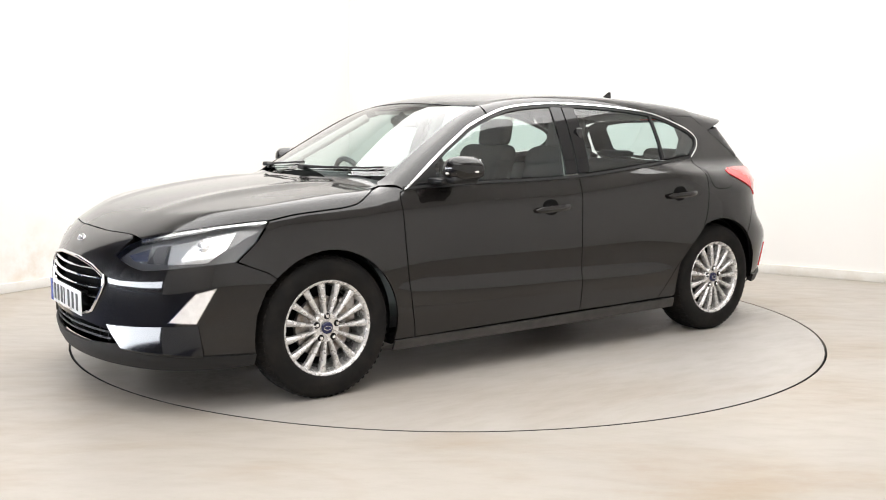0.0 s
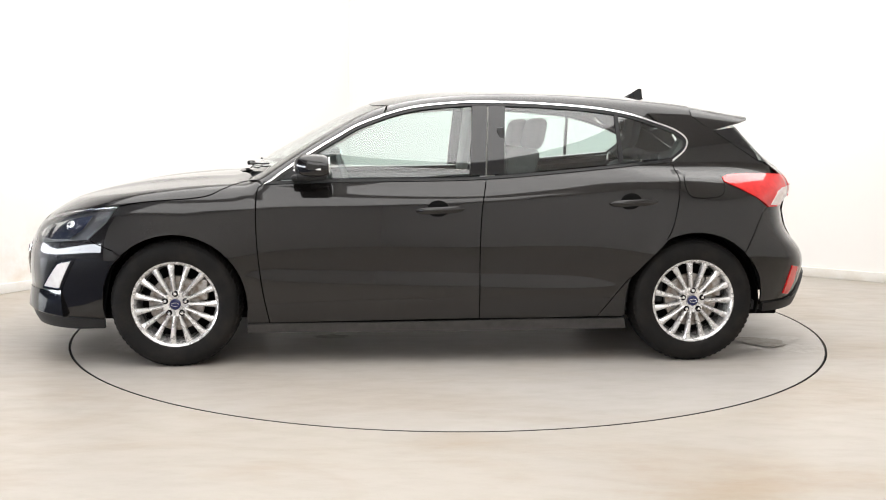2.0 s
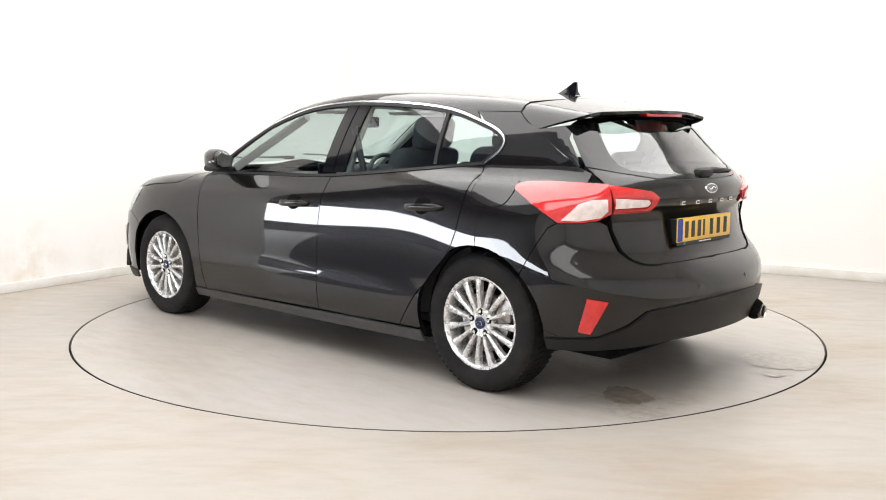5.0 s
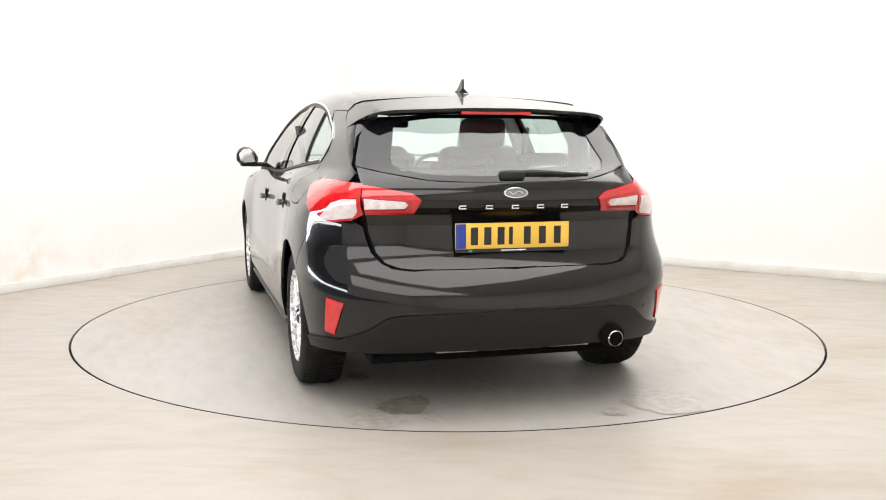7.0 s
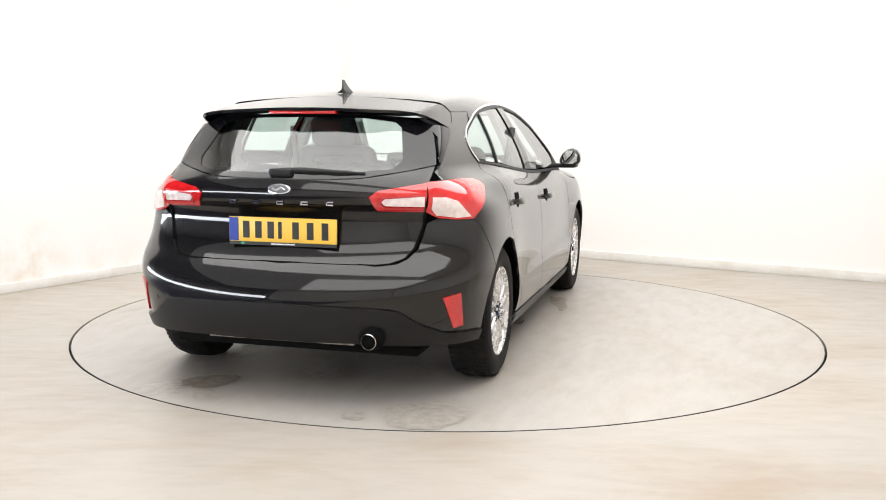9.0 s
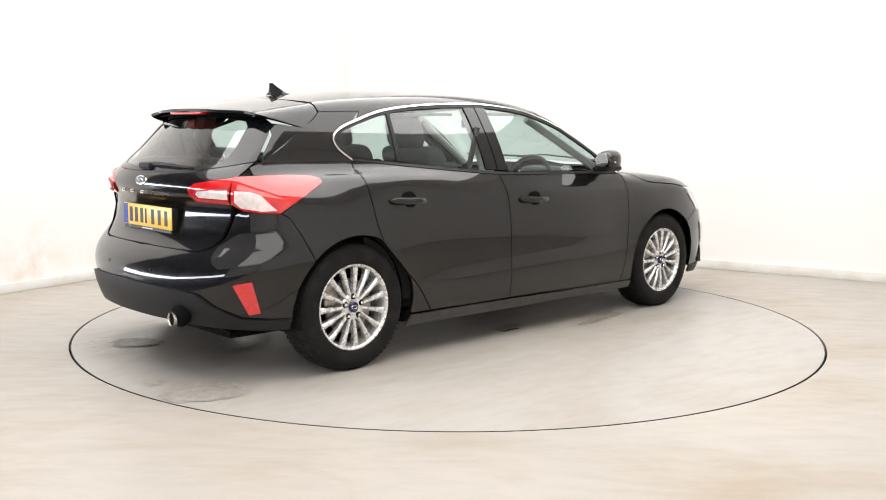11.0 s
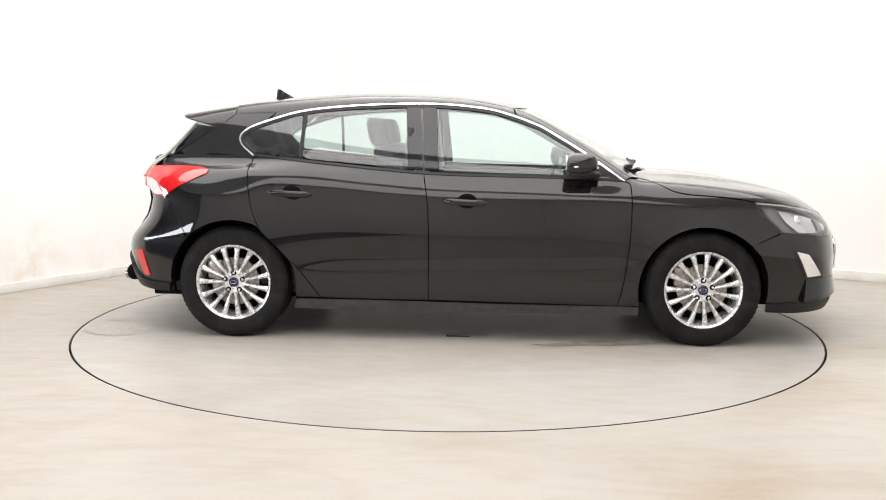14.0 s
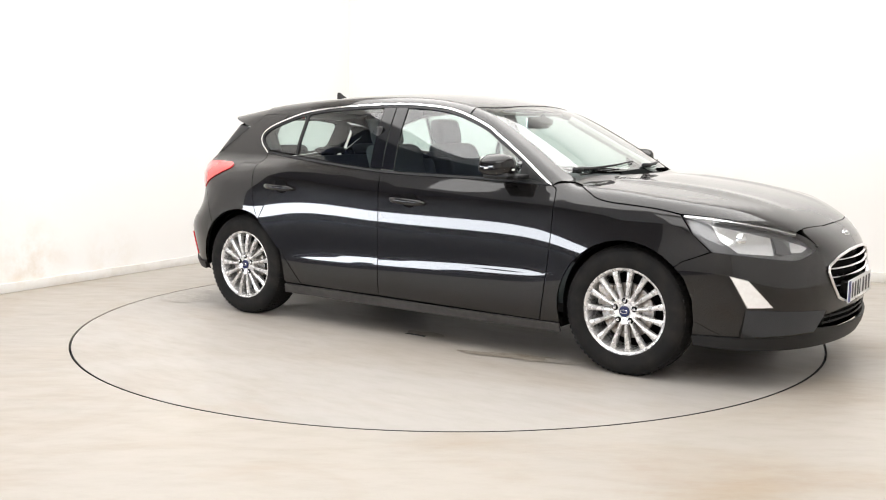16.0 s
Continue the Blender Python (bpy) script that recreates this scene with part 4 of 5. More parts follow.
def rear_end(car):
    C = lambda *p: seen_from(RCORNER, *p)
    gate_side = [(0.640, 1.050), (0.640, 1.015), (0.638, 0.978), (0.645, 0.925), (0.634, 0.855), (0.615, 0.78), (0.588, 0.69), (0.555, 0.648), (0.50, 0.628), (0.44, 0.622), (0.0, 0.624)]
    glass_foot = bend((0.0, 0.990), (0.20, 0.991), (0.36, 0.997), (0.54, 1.028), (0.640, 1.050), n=4)
    half = glass_foot + gate_side[1:]
    loop = half + [(-u, v) for u, v in half[::-1][1:-1]]
    gate = panel("tailgate", [(loop, REAR)], PAINT, car, gap=0.0025)
    # rear window: glass with a black painted border, under the spoiler
    side = [(0.640, 1.052), (0.628, 1.10), (0.600, 1.18), (0.565, 1.235), (0.50, 1.262), (0.30, 1.275), (0.0, 1.278)]
    gl = glass_foot[:-1] + side
    inner = [(0.0, 1.262), (0.28, 1.258), (0.42, 1.240), (0.455, 1.215), (0.475, 1.15), (0.50, 1.075), (0.470, 1.035), (0.33, 1.018), (0.0, 1.012)]
    win = panel("rear_window", [(gl + [(-u, v) for u, v in gl[::-1][1:-1]], REAR)], SCREEN, gate, off=-0.002, gap=0.001, depth=0, label="rear window with a black painted border")
    low = [(0.0, 0.990), (0.2, 0.991), (0.36, 0.997), (0.33, 1.018), (0.0, 1.012)]
    bow = [(0.36, 0.997), (0.54, 1.028), (0.47, 1.035), (0.33, 1.018)]
    tip = [(0.54, 1.028), (0.64, 1.052), (0.50, 1.075), (0.47, 1.035)]
    flank = [(0.640, 1.052), (0.628, 1.10), (0.600, 1.18), (0.565, 1.235), (0.42, 1.240), (0.455, 1.215), (0.475, 1.15), (0.50, 1.075)]
    head = [(0.565, 1.235), (0.50, 1.262), (0.30, 1.275), (0.0, 1.278), (0.0, 1.262), (0.28, 1.258), (0.42, 1.240)]
    panel("rear_window_border", [(low, REAR), (bow, REAR), (tip, REAR), (flank, REAR), (head, REAR)], GLOSS, win, whole=True, off=0.0015, gap=0, depth=0)
    fin = [(-1.480, 1.213), (-1.60, 1.133), (-1.735, 1.050), (-1.72, 1.09), (-1.655, 1.175), (-1.64, 1.235)]
    both("window_fin", [(fin, SIDE)], GLOSS, gate, off=0.002, gap=0.001, label="gloss black fin beside the rear window")
    line = [(u, v - 0.001) for u, v in gate_side[4:]]
    line = line + [(-u, v) for u, v in line[::-1][1:]]
    part("gate_joint", tube([Vector(p) for p in cast(skin, line, REAR)], 0.0055, 6), DARK, car, "dark joint under the tailgate")
    # roof spoiler: the roof and its flanks carried on past the rear window
    knee = bend((-1.370, 0.566), (-1.50, 0.552), (-1.63, 0.522), (-1.705, 0.45), n=4)
    drop = [(p[0], p[2]) for p in cast(overhang, knee, "top")]
    flank = drop + [(-1.70, drop[-1][1] - 0.014), (-1.65, 1.262), (-1.58, 1.243), (-1.480, 1.214), (-1.423, 1.250), (-1.372, 1.290)]
    top = knee + bend((-1.705, 0.45), (-1.765, 0.28), (-1.792, 0.0), n=4)[1:] + bend((-1.398, 0.0), (-1.391, 0.28), (-1.371, 0.508), n=4)
    spoiler = panel("roof_spoiler", [(top, "top"), (flank, SIDE)], PAINT, gate, whole=True, form=overhang, gap=0, depth=0.014, label="black roof spoiler with a red stop lamp")
    panel("spoiler_underside", [(fold([(-1.768, 0.0), (-1.748, 0.28), (-1.70, 0.45), (-1.64, 0.50), (-1.50, 0.535), (-1.46, 0.0)]), "top")], TRIM, spoiler, form=overhang, off=-0.028, gap=0, depth=0)
    part("stop_lamp", box(-1.778, -1.73, -0.165, 0.165, 1.277, 1.292, 0.003), REDLENS, spoiler, "slim red high stop lamp")
    # lamps
    for s, flip in ((1, False), (-1, True)):
        outer = C((-1.535, 0.845, 0.947), (-1.552, 0.838, 0.968), (-1.60, 0.82, 0.981), (-1.70, 0.79, 0.986), (-1.80, 0.74, 0.985), (-1.888, 0.640, 0.980), (-1.905, 0.647, 0.92), (-1.90, 0.636, 0.853), (-1.855, 0.675, 0.822), (-1.80, 0.74, 0.812), (-1.735, 0.805, 0.812), (-1.634, 0.848, 0.886))
        lamp = panel("tail_lamp", [(outer, RCORNER)], REDLENS, car, mirror=flip, off=0.006, gap=0.002, depth=0.02, label="red tail lamp with a pale inner section")
        pale = C((-1.885, 0.655, 0.915), (-1.84, 0.705, 0.912), (-1.80, 0.745, 0.895), (-1.745, 0.795, 0.825), (-1.80, 0.745, 0.822), (-1.86, 0.668, 0.838), (-1.885, 0.65, 0.868))
        panel("reversing_lens", [(pale, RCORNER)], TAILPALE, lamp, mirror=flip, off=0.009, gap=0, depth=0.004, label="pale reversing lens")
        # inner lamp on the tailgate
        pts = [(0.634, 0.975), (0.52, 0.957), (0.44, 0.945), (0.400, 0.917), (0.428, 0.858), (0.625, 0.853), (0.640, 0.92)]
        il = panel("tail_lamp_inner", [(pts, REAR)], REDLENS, gate, mirror=flip, off=0.008, gap=0.002, depth=0.02, label="red inner tail lamp")
        bar = [(0.630, 0.918), (0.47, 0.910), (0.455, 0.897), (0.47, 0.882), (0.628, 0.877)]
        panel("pale_bar", [(bar, REAR)], TAILPALE, il, mirror=flip, off=0.011, gap=0, depth=0.004, label="pale lamp bar")
        hood = [(0.632, 0.926), (0.46, 0.917), (0.443, 0.897), (0.462, 0.872), (0.626, 0.868), (0.626, 0.8735), (0.466, 0.8775), (0.4495, 0.897), (0.464, 0.912), (0.632, 0.9205)]
        panel("lamp_rib", [(hood, REAR)], RED, il, mirror=flip, off=0.013, gap=0, depth=0.005)
    # bumper
    diff_top = C((-2.135, 0.0, 0.457), (-2.05, 0.45, 0.443), (-2.02, 0.53, 0.430), (-1.96, 0.60, 0.37), (-1.87, 0.69, 0.322), (-1.75, 0.78, 0.312), (-1.69, 0.82, 0.310))
    top = C(*on_side([(-1.592, 0.580), (-1.625, 0.645), (-1.66, 0.715), (-1.70, 0.79)])) + C((-1.735, 0.805, 0.812), (-1.80, 0.74, 0.812), (-1.855, 0.675, 0.822), (-1.885, 0.640, 0.80), (-1.885, 0.61, 0.74), (-1.90, 0.589, 0.69), (-1.945, 0.555, 0.648), (-1.96, 0.50, 0.628), (-1.985, 0.44, 0.622), (-2.045, 0.0, 0.624))
    arch = C(*on_side([(-1.700, 0.295), (-1.702, 0.36), (-1.68, 0.455), (-1.64, 0.525)]))
    bumper = panel("rear_bumper", [(top + C(*middle(REAR, 0.618, 0.462)) + diff_top + arch, RCORNER)], PAINT, car, whole=True, gap=0.0012)
    lowd = C((-1.69, 0.80, 0.265), (-1.80, 0.72, 0.268), (-1.95, 0.58, 0.275), (-2.06, 0.35, 0.288)) + C(*middle(REAR, 0.290, 0.452))
    panel("diffuser", [(diff_top + lowd, RCORNER)], GREYTRIM, bumper, whole=True, off=0.014, gap=0, depth=0.03, label="grained dark grey plastic lower bumper")
    for s, flip in ((1, False), (-1, True)):
        refl = C((-1.935, 0.708, 0.484), (-1.868, 0.770, 0.500), (-1.832, 0.778, 0.350), (-1.872, 0.742, 0.340))
        panel("reflector", [(refl, RCORNER)], REDLENS, bumper, mirror=flip, off=0.006, gap=0, depth=0.012, label="red corner reflector")
        for y, z in ((0.235, 0.518), (0.640, 0.425)):
            p = cast(skin, [(y * s, z)], REAR)[0]
            nrm = normals(skin, p[None])[0]
            part("parking_sensor", facing(oval(0.011, 0.011, 0.001, 20), Vector(p), nrm), GLOSS, bumper)
    # exhaust
    pipe = lathe([(0.0325, -2.125), (0.035, -2.122), (0.035, -1.7), (0.0295, -1.7), (0.0295, -2.12), (0.0325, -2.125)], 32, "X")
    bmesh.ops.translate(pipe, verts=pipe.verts, vec=(0.0, -0.445, 0.306))
    ex = part("exhaust", pipe, EXHAUST, car, "round bright exhaust tip")
    cap = lathe([(0.001, -2.03), (0.0296, -2.03)], 24, "X")
    bmesh.ops.translate(cap, verts=cap.verts, vec=(0.0, -0.445, 0.306))
    part("bore", cap, SOOT_SHADE, ex)
    # solid black bulge: shade of the tailpipe cutout put into its colour
    hollow = bmesh.new()
    bmesh.ops.create_uvsphere(hollow, u_segments=24, v_segments=12, radius=1)
    bmesh.ops.transform(hollow, matrix=Matrix.Translation((-2.075, -0.445, 0.314)) @ Matrix.Diagonal((0.045, 0.062, 0.052, 1)), verts=hollow.verts)
    part("tailpipe_recess", hollow, SOOT_SHADE, ex, "black bulge standing for the shaded recess round the tailpipe")
    part("silencer", box(-1.98, -1.62, -0.62, 0.25, 0.262, 0.36, 0.04), DARK, ex)
    part("tow_bar_beam", box(-2.05, -2.02, -0.35, 0.35, 0.268, 0.284, 0.003), STEEL, car, "bare steel strip under the rear bumper")
    # plate, badge and letters
    plate = part("rear_plate", box(-2.0110, -2.0050, -0.26, 0.26, 0.705, 0.816, 0.002), PLATE_Y, gate, "yellow number plate with black bars")
    part("band", box(-2.0125, -2.0105, 0.213, 0.258, 0.708, 0.813), BLUE, plate)
    part("plate_back", box(-2.0060, -1.9550, -0.25, 0.25, 0.70, 0.81), TRIM, plate)
    part("plate_footer", box(-2.0115, -2.0050, -0.258, 0.258, 0.690, 0.705), INK, plate)
    part("footer_mark", box(-2.0125, -2.0113, 0.185, 0.20, 0.692, 0.703), GREEN, plate)
    part("footer_line", box(-2.0125, -2.0113, -0.06, 0.055, 0.695, 0.700), PLATE_W, plate)
    plate_bars(plate, -2.0110, -1, 0.760)
    spot = cast(skin, [(0.0, 0.945)], REAR)
    badge(gate, Vector(spot[0]) - Vector((0.001, 0, 0)), Vector(normals(skin, spot)[0]), 0.056, 0.024)
    for k in range(5):
        y = 0.232 - 0.116 * k
        p = cast(skin, [(y, 0.886)], REAR)[0]
        x = p[0]
        part("letter_bar", box(x - 0.005, x + 0.004, y - 0.0165, y + 0.0165, 0.889, 0.8935), CHROME, gate, "small bright bar")
        part("letter_bar", box(x - 0.005, x + 0.004, y - 0.0165, y + 0.010, 0.877, 0.8815), CHROME, gate)
        part("letter_bar", box(x - 0.005, x + 0.004, y + 0.0115, y + 0.0165, 0.877, 0.8935), CHROME, gate)
    # wiper
    arm = tube([(-1.985, 0.04, 1.02), (-1.985, -0.1, 1.027), (-1.975, -0.25, 1.022), (-1.945, -0.37, 1.016)], lambda t: 0.017 - 0.011 * t, 10)
    wp = part("rear_wiper", arm, TRIM, gate, "black rear wiper")
    part("wiper_hub", box(-2.02, -1.965, -0.05, 0.06, 0.998, 1.035, 0.012), TRIM, wp)
    part("blade", tube([(-1.99, 0.05, 1.008), (-1.987, -0.15, 1.008), (-1.965, -0.30, 1.008)], 0.008, 8), RUBBER, wp)


def wheel(car, x, s, yc=0.765):
    """Steel-grey disc brake, tyre with tread, and a fifteen-spoke alloy wheel."""
    w = new("wheel")
    w.parent = car
    w.location = (x, yc * s, 0.322)
    h = 0.102
    profile = [(0.212, h - 0.012), (0.222, h - 0.004), (0.24, h + 0.003), (0.27, h + 0.005), (0.295, h + 0.001), (0.308, h - 0.008), (0.318, h - 0.022), (0.3235, h - 0.04), (0.326, 0.03), (0.3265, 0.0), (0.326, -0.03), (0.3235, -h + 0.04), (0.31, -h + 0.01), (0.27, -h - 0.005), (0.212, -h + 0.012)]
    tyre = lathe([(a, b * s) for a, b in profile], 96)
    ty = part("tyre", tyre, RUBBER, w, "worn dusty black tyre", smooth=0.9)
    blocks = bmesh.new()
    n = 66
    for k in range(n):
        for side in (-1, 1):
            a0 = 2 * math.pi * k / n
            for j, (y0, y1) in enumerate(((0.012, 0.045), (0.049, 0.090))):
                da = 0.045
                lean = 0.035
                q = []
                for aa, yy in ((a0 + lean * j, y0), (a0 + da + lean * j, y0), (a0 + da + lean * (j + 0.9), y1), (a0 + lean * (j + 0.9), y1)):
                    rr = 0.3295 if yy < 0.06 else 0.3295 - (yy - 0.055) * 0.33
                    q.append((rr, aa, yy * side))
                low = [blocks.verts.new((0.985 * rr * math.cos(aa), yy, 0.985 * rr * math.sin(aa))) for rr, aa, yy in q]
                up = [blocks.verts.new((rr * math.cos(aa), yy, rr * math.sin(aa))) for rr, aa, yy in q]
                blocks.faces.new(up)
                for i in range(4):
                    blocks.faces.new((low[i], low[(i + 1) % 4], up[(i + 1) % 4], up[i]))
    bmesh.ops.recalc_face_normals(blocks, faces=blocks.faces)
    tagged(part("tread", blocks, RUBBER, ty, smooth=0), kind="stuff")
    f = 0.092
    rim = lathe([(q[0], q[1] * s) for q in ((0.2195, f - 0.008), (0.2205, f + 0.002), (0.217, f + 0.006), (0.210, f + 0.004), (0.203, f - 0.006), (0.198, f - 0.03), (0.192, f - 0.06), (0.185, -0.06), (0.20, -0.09), (0.215, -0.095))], 80)
    ri = part("rim", rim, ALLOY, w, smooth=0.8)
    for k in range(15):
        a = 2 * math.pi * (k + 0.5) / 15
        bm = bmesh.new()
        rings = []
        for t, wid, out in ((0.052, 0.0085, f - 0.004), (0.085, 0.0085, f - 0.001), (0.13, 0.0105, f + 0.001), (0.175, 0.0135, f - 0.001), (0.196, 0.0165, f - 0.004), (0.2055, 0.020, f - 0.006)):
            sec = []
            for u, d in ((-1, -0.034), (-1.0, -0.010), (-0.55, -0.003), (0.0, 0.0), (0.55, -0.003), (1.0, -0.010), (1, -0.034)):
                sec.append((t, u * wid, (out + d) * s))
            rings.append([bm.verts.new((t0 * math.cos(a) - u * math.sin(a), y, t0 * math.sin(a) + u * math.cos(a))) for t0, u, y in sec])
        for r0, r1 in zip(rings, rings[1:]):
            for i in range(6):
                bm.faces.new((r0[i], r0[i + 1], r1[i + 1], r1[i]))
        bmesh.ops.recalc_face_normals(bm, faces=bm.faces)
        part("spoke", bm, ALLOY, ri, smooth=0.35)
    hub = lathe([(q[0], q[1] * s) for q in ((0.001, f - 0.010), (0.034, f - 0.010), (0.062, f - 0.006), (0.070, f - 0.016), (0.072, f - 0.05))], 48)
    part("hub", hub, ALLOY, ri)
    cap = lathe([(q[0], q[1] * s) for q in ((0.001, f + 0.002), (0.024, f + 0.0015), (0.0275, f - 0.002), (0.028, f - 0.012))], 32)
    part("centre_cap", cap, NAVY, ri, "navy blue centre cap")
    ov = bmesh.new()
    tube([(0.018 * math.cos(q), (f + 0.0025) * s, 0.009 * math.sin(q)) for q in np.linspace(0, 2 * math.pi, 24, endpoint=False)], 0.0014, 6, ov, close=True)
    part("cap_ring", ov, CHROME, ri)
    for k in range(5):
        a = 2 * math.pi * k / 5 + math.radians(18)
        cx, cz = 0.054 * math.cos(a), 0.054 * math.sin(a)
        # black disc on the hub face, the pocket's shade put into its colour
        pocket = lathe([(0.001, (f - 0.0045) * s), (0.0145, (f - 0.0045) * s), (0.016, (f - 0.008) * s)], 20)
        bmesh.ops.translate(pocket, verts=pocket.verts, vec=(cx, 0, cz))
        part("nut_pocket", pocket, SOOT_SHADE, ri)
        nut = lathe([(q[0], q[1] * s) for q in ((0.001, f + 0.004), (0.007, f + 0.0035), (0.0095, f), (0.0098, f - 0.01))], 6)
        bmesh.ops.translate(nut, verts=nut.verts, vec=(cx, 0, cz))
        part("wheel_nut", nut, CHROME, ri)
    disc = lathe([(q[0], q[1] * s) for q in ((0.07, 0.048), (0.139, 0.048), (0.139, 0.024), (0.07, 0.024))], 48)
    part("brake_disc", disc, STEEL, w, "bare steel brake disc")
    cal = box(-0.16, -0.075, min(0.01 * s, 0.062 * s), max(0.01 * s, 0.062 * s), 0.015, 0.125, 0.012)
    part("brake_caliper", cal, STEEL, w)
    back = lathe([(0.001, -0.03 * s), (0.19, -0.03 * s)], 40)
    part("back_plate", back, DARK, w)
    return w


def mirror(door, s):
    bm = bmesh.new()
    rings = []
    for t, x0, x1, z0, z1 in ((0.846, 0.60, 0.70, 0.985, 1.02), (0.866, 0.556, 0.725, 0.972, 1.052), (0.90, 0.552, 0.738, 0.968, 1.082), (0.935, 0.552, 0.730, 0.968, 1.086), (0.965, 0.554, 0.705, 0.974, 1.072), (0.982, 0.557, 0.67, 0.985, 1.05), (0.988, 0.565, 0.63, 1.0, 1.03)):
        ring = []
        for k in range(24):
            a = 2 * math.pi * k / 24
            c, q = math.cos(a), math.sin(a)
            c, q = math.copysign(abs(c) ** 0.65, c), math.copysign(abs(q) ** 0.65, q)
            x = (x0 + x1) / 2 + (x1 - x0) / 2 * c
            ring.append(bm.verts.new((max(x, 0.562), t * s, (z0 + z1) / 2 + (z1 - z0) / 2 * q)))
        rings.append(ring)
    for r0, r1 in zip(rings, rings[1:]):
        for k in range(24):
            bm.faces.new((r0[k], r0[(k + 1) % 24], r1[(k + 1) % 24], r1[k]))
    bm.faces.new(rings[0]), bm.faces.new(rings[-1])
    bmesh.ops.recalc_face_normals(bm, faces=bm.faces)
    m = part("door_mirror", bm, PAINT, door, "gloss black door mirror", smooth=0.9)
    gl = [(0.870, 0.985), (0.872, 1.035), (0.90, 1.070), (0.945, 1.070), (0.972, 1.04), (0.966, 0.998), (0.94, 0.980)]
    g = bmesh.new()
    g.faces.new([g.verts.new((0.559, y * s, z)) for y, z in gl])
    r = bmesh.ops.extrude_face_region(g, geom=g.faces[:])
    bmesh.ops.translate(g, verts=[v for v in r["geom"] if isinstance(v, bmesh.types.BMVert)], vec=(0.004, 0, 0))
    bmesh.ops.recalc_face_normals(g, faces=g.faces)
    part("mirror_glass", g, MIRROR, m, "silvered mirror glass", smooth=0)
    stalk = box(0.66, 0.755, min(0.77 * s, 0.90 * s), max(0.77 * s, 0.90 * s), 0.950, 0.978, 0.012)
    part("stalk", stalk, TRIM, m)
    low = box(0.572, 0.725, min(0.862 * s, 0.962 * s), max(0.862 * s, 0.962 * s), 0.954, 0.990, 0.017, 3)
    part("mirror_foot", low, TRIM, m, "black plastic mirror underside")
    line = tube([(0.60, 0.986 * s, 1.012), (0.66, 0.978 * s, 1.010), (0.705, 0.955 * s, 1.006), (0.736, 0.91 * s, 1.004)], 0.0055, 8)
    part("indicator", line, WHITELENS, m, "slim clear side indicator")


def cushion(x0, x1, y0, y1, z0, z1, round_=0.05, lean=0.0):
    b = box(x0, x1, y0, y1, z0, z1, round_, 4)
    for v in b.verts:
        v.co.x -= lean * (v.co.z - z0)
    return b


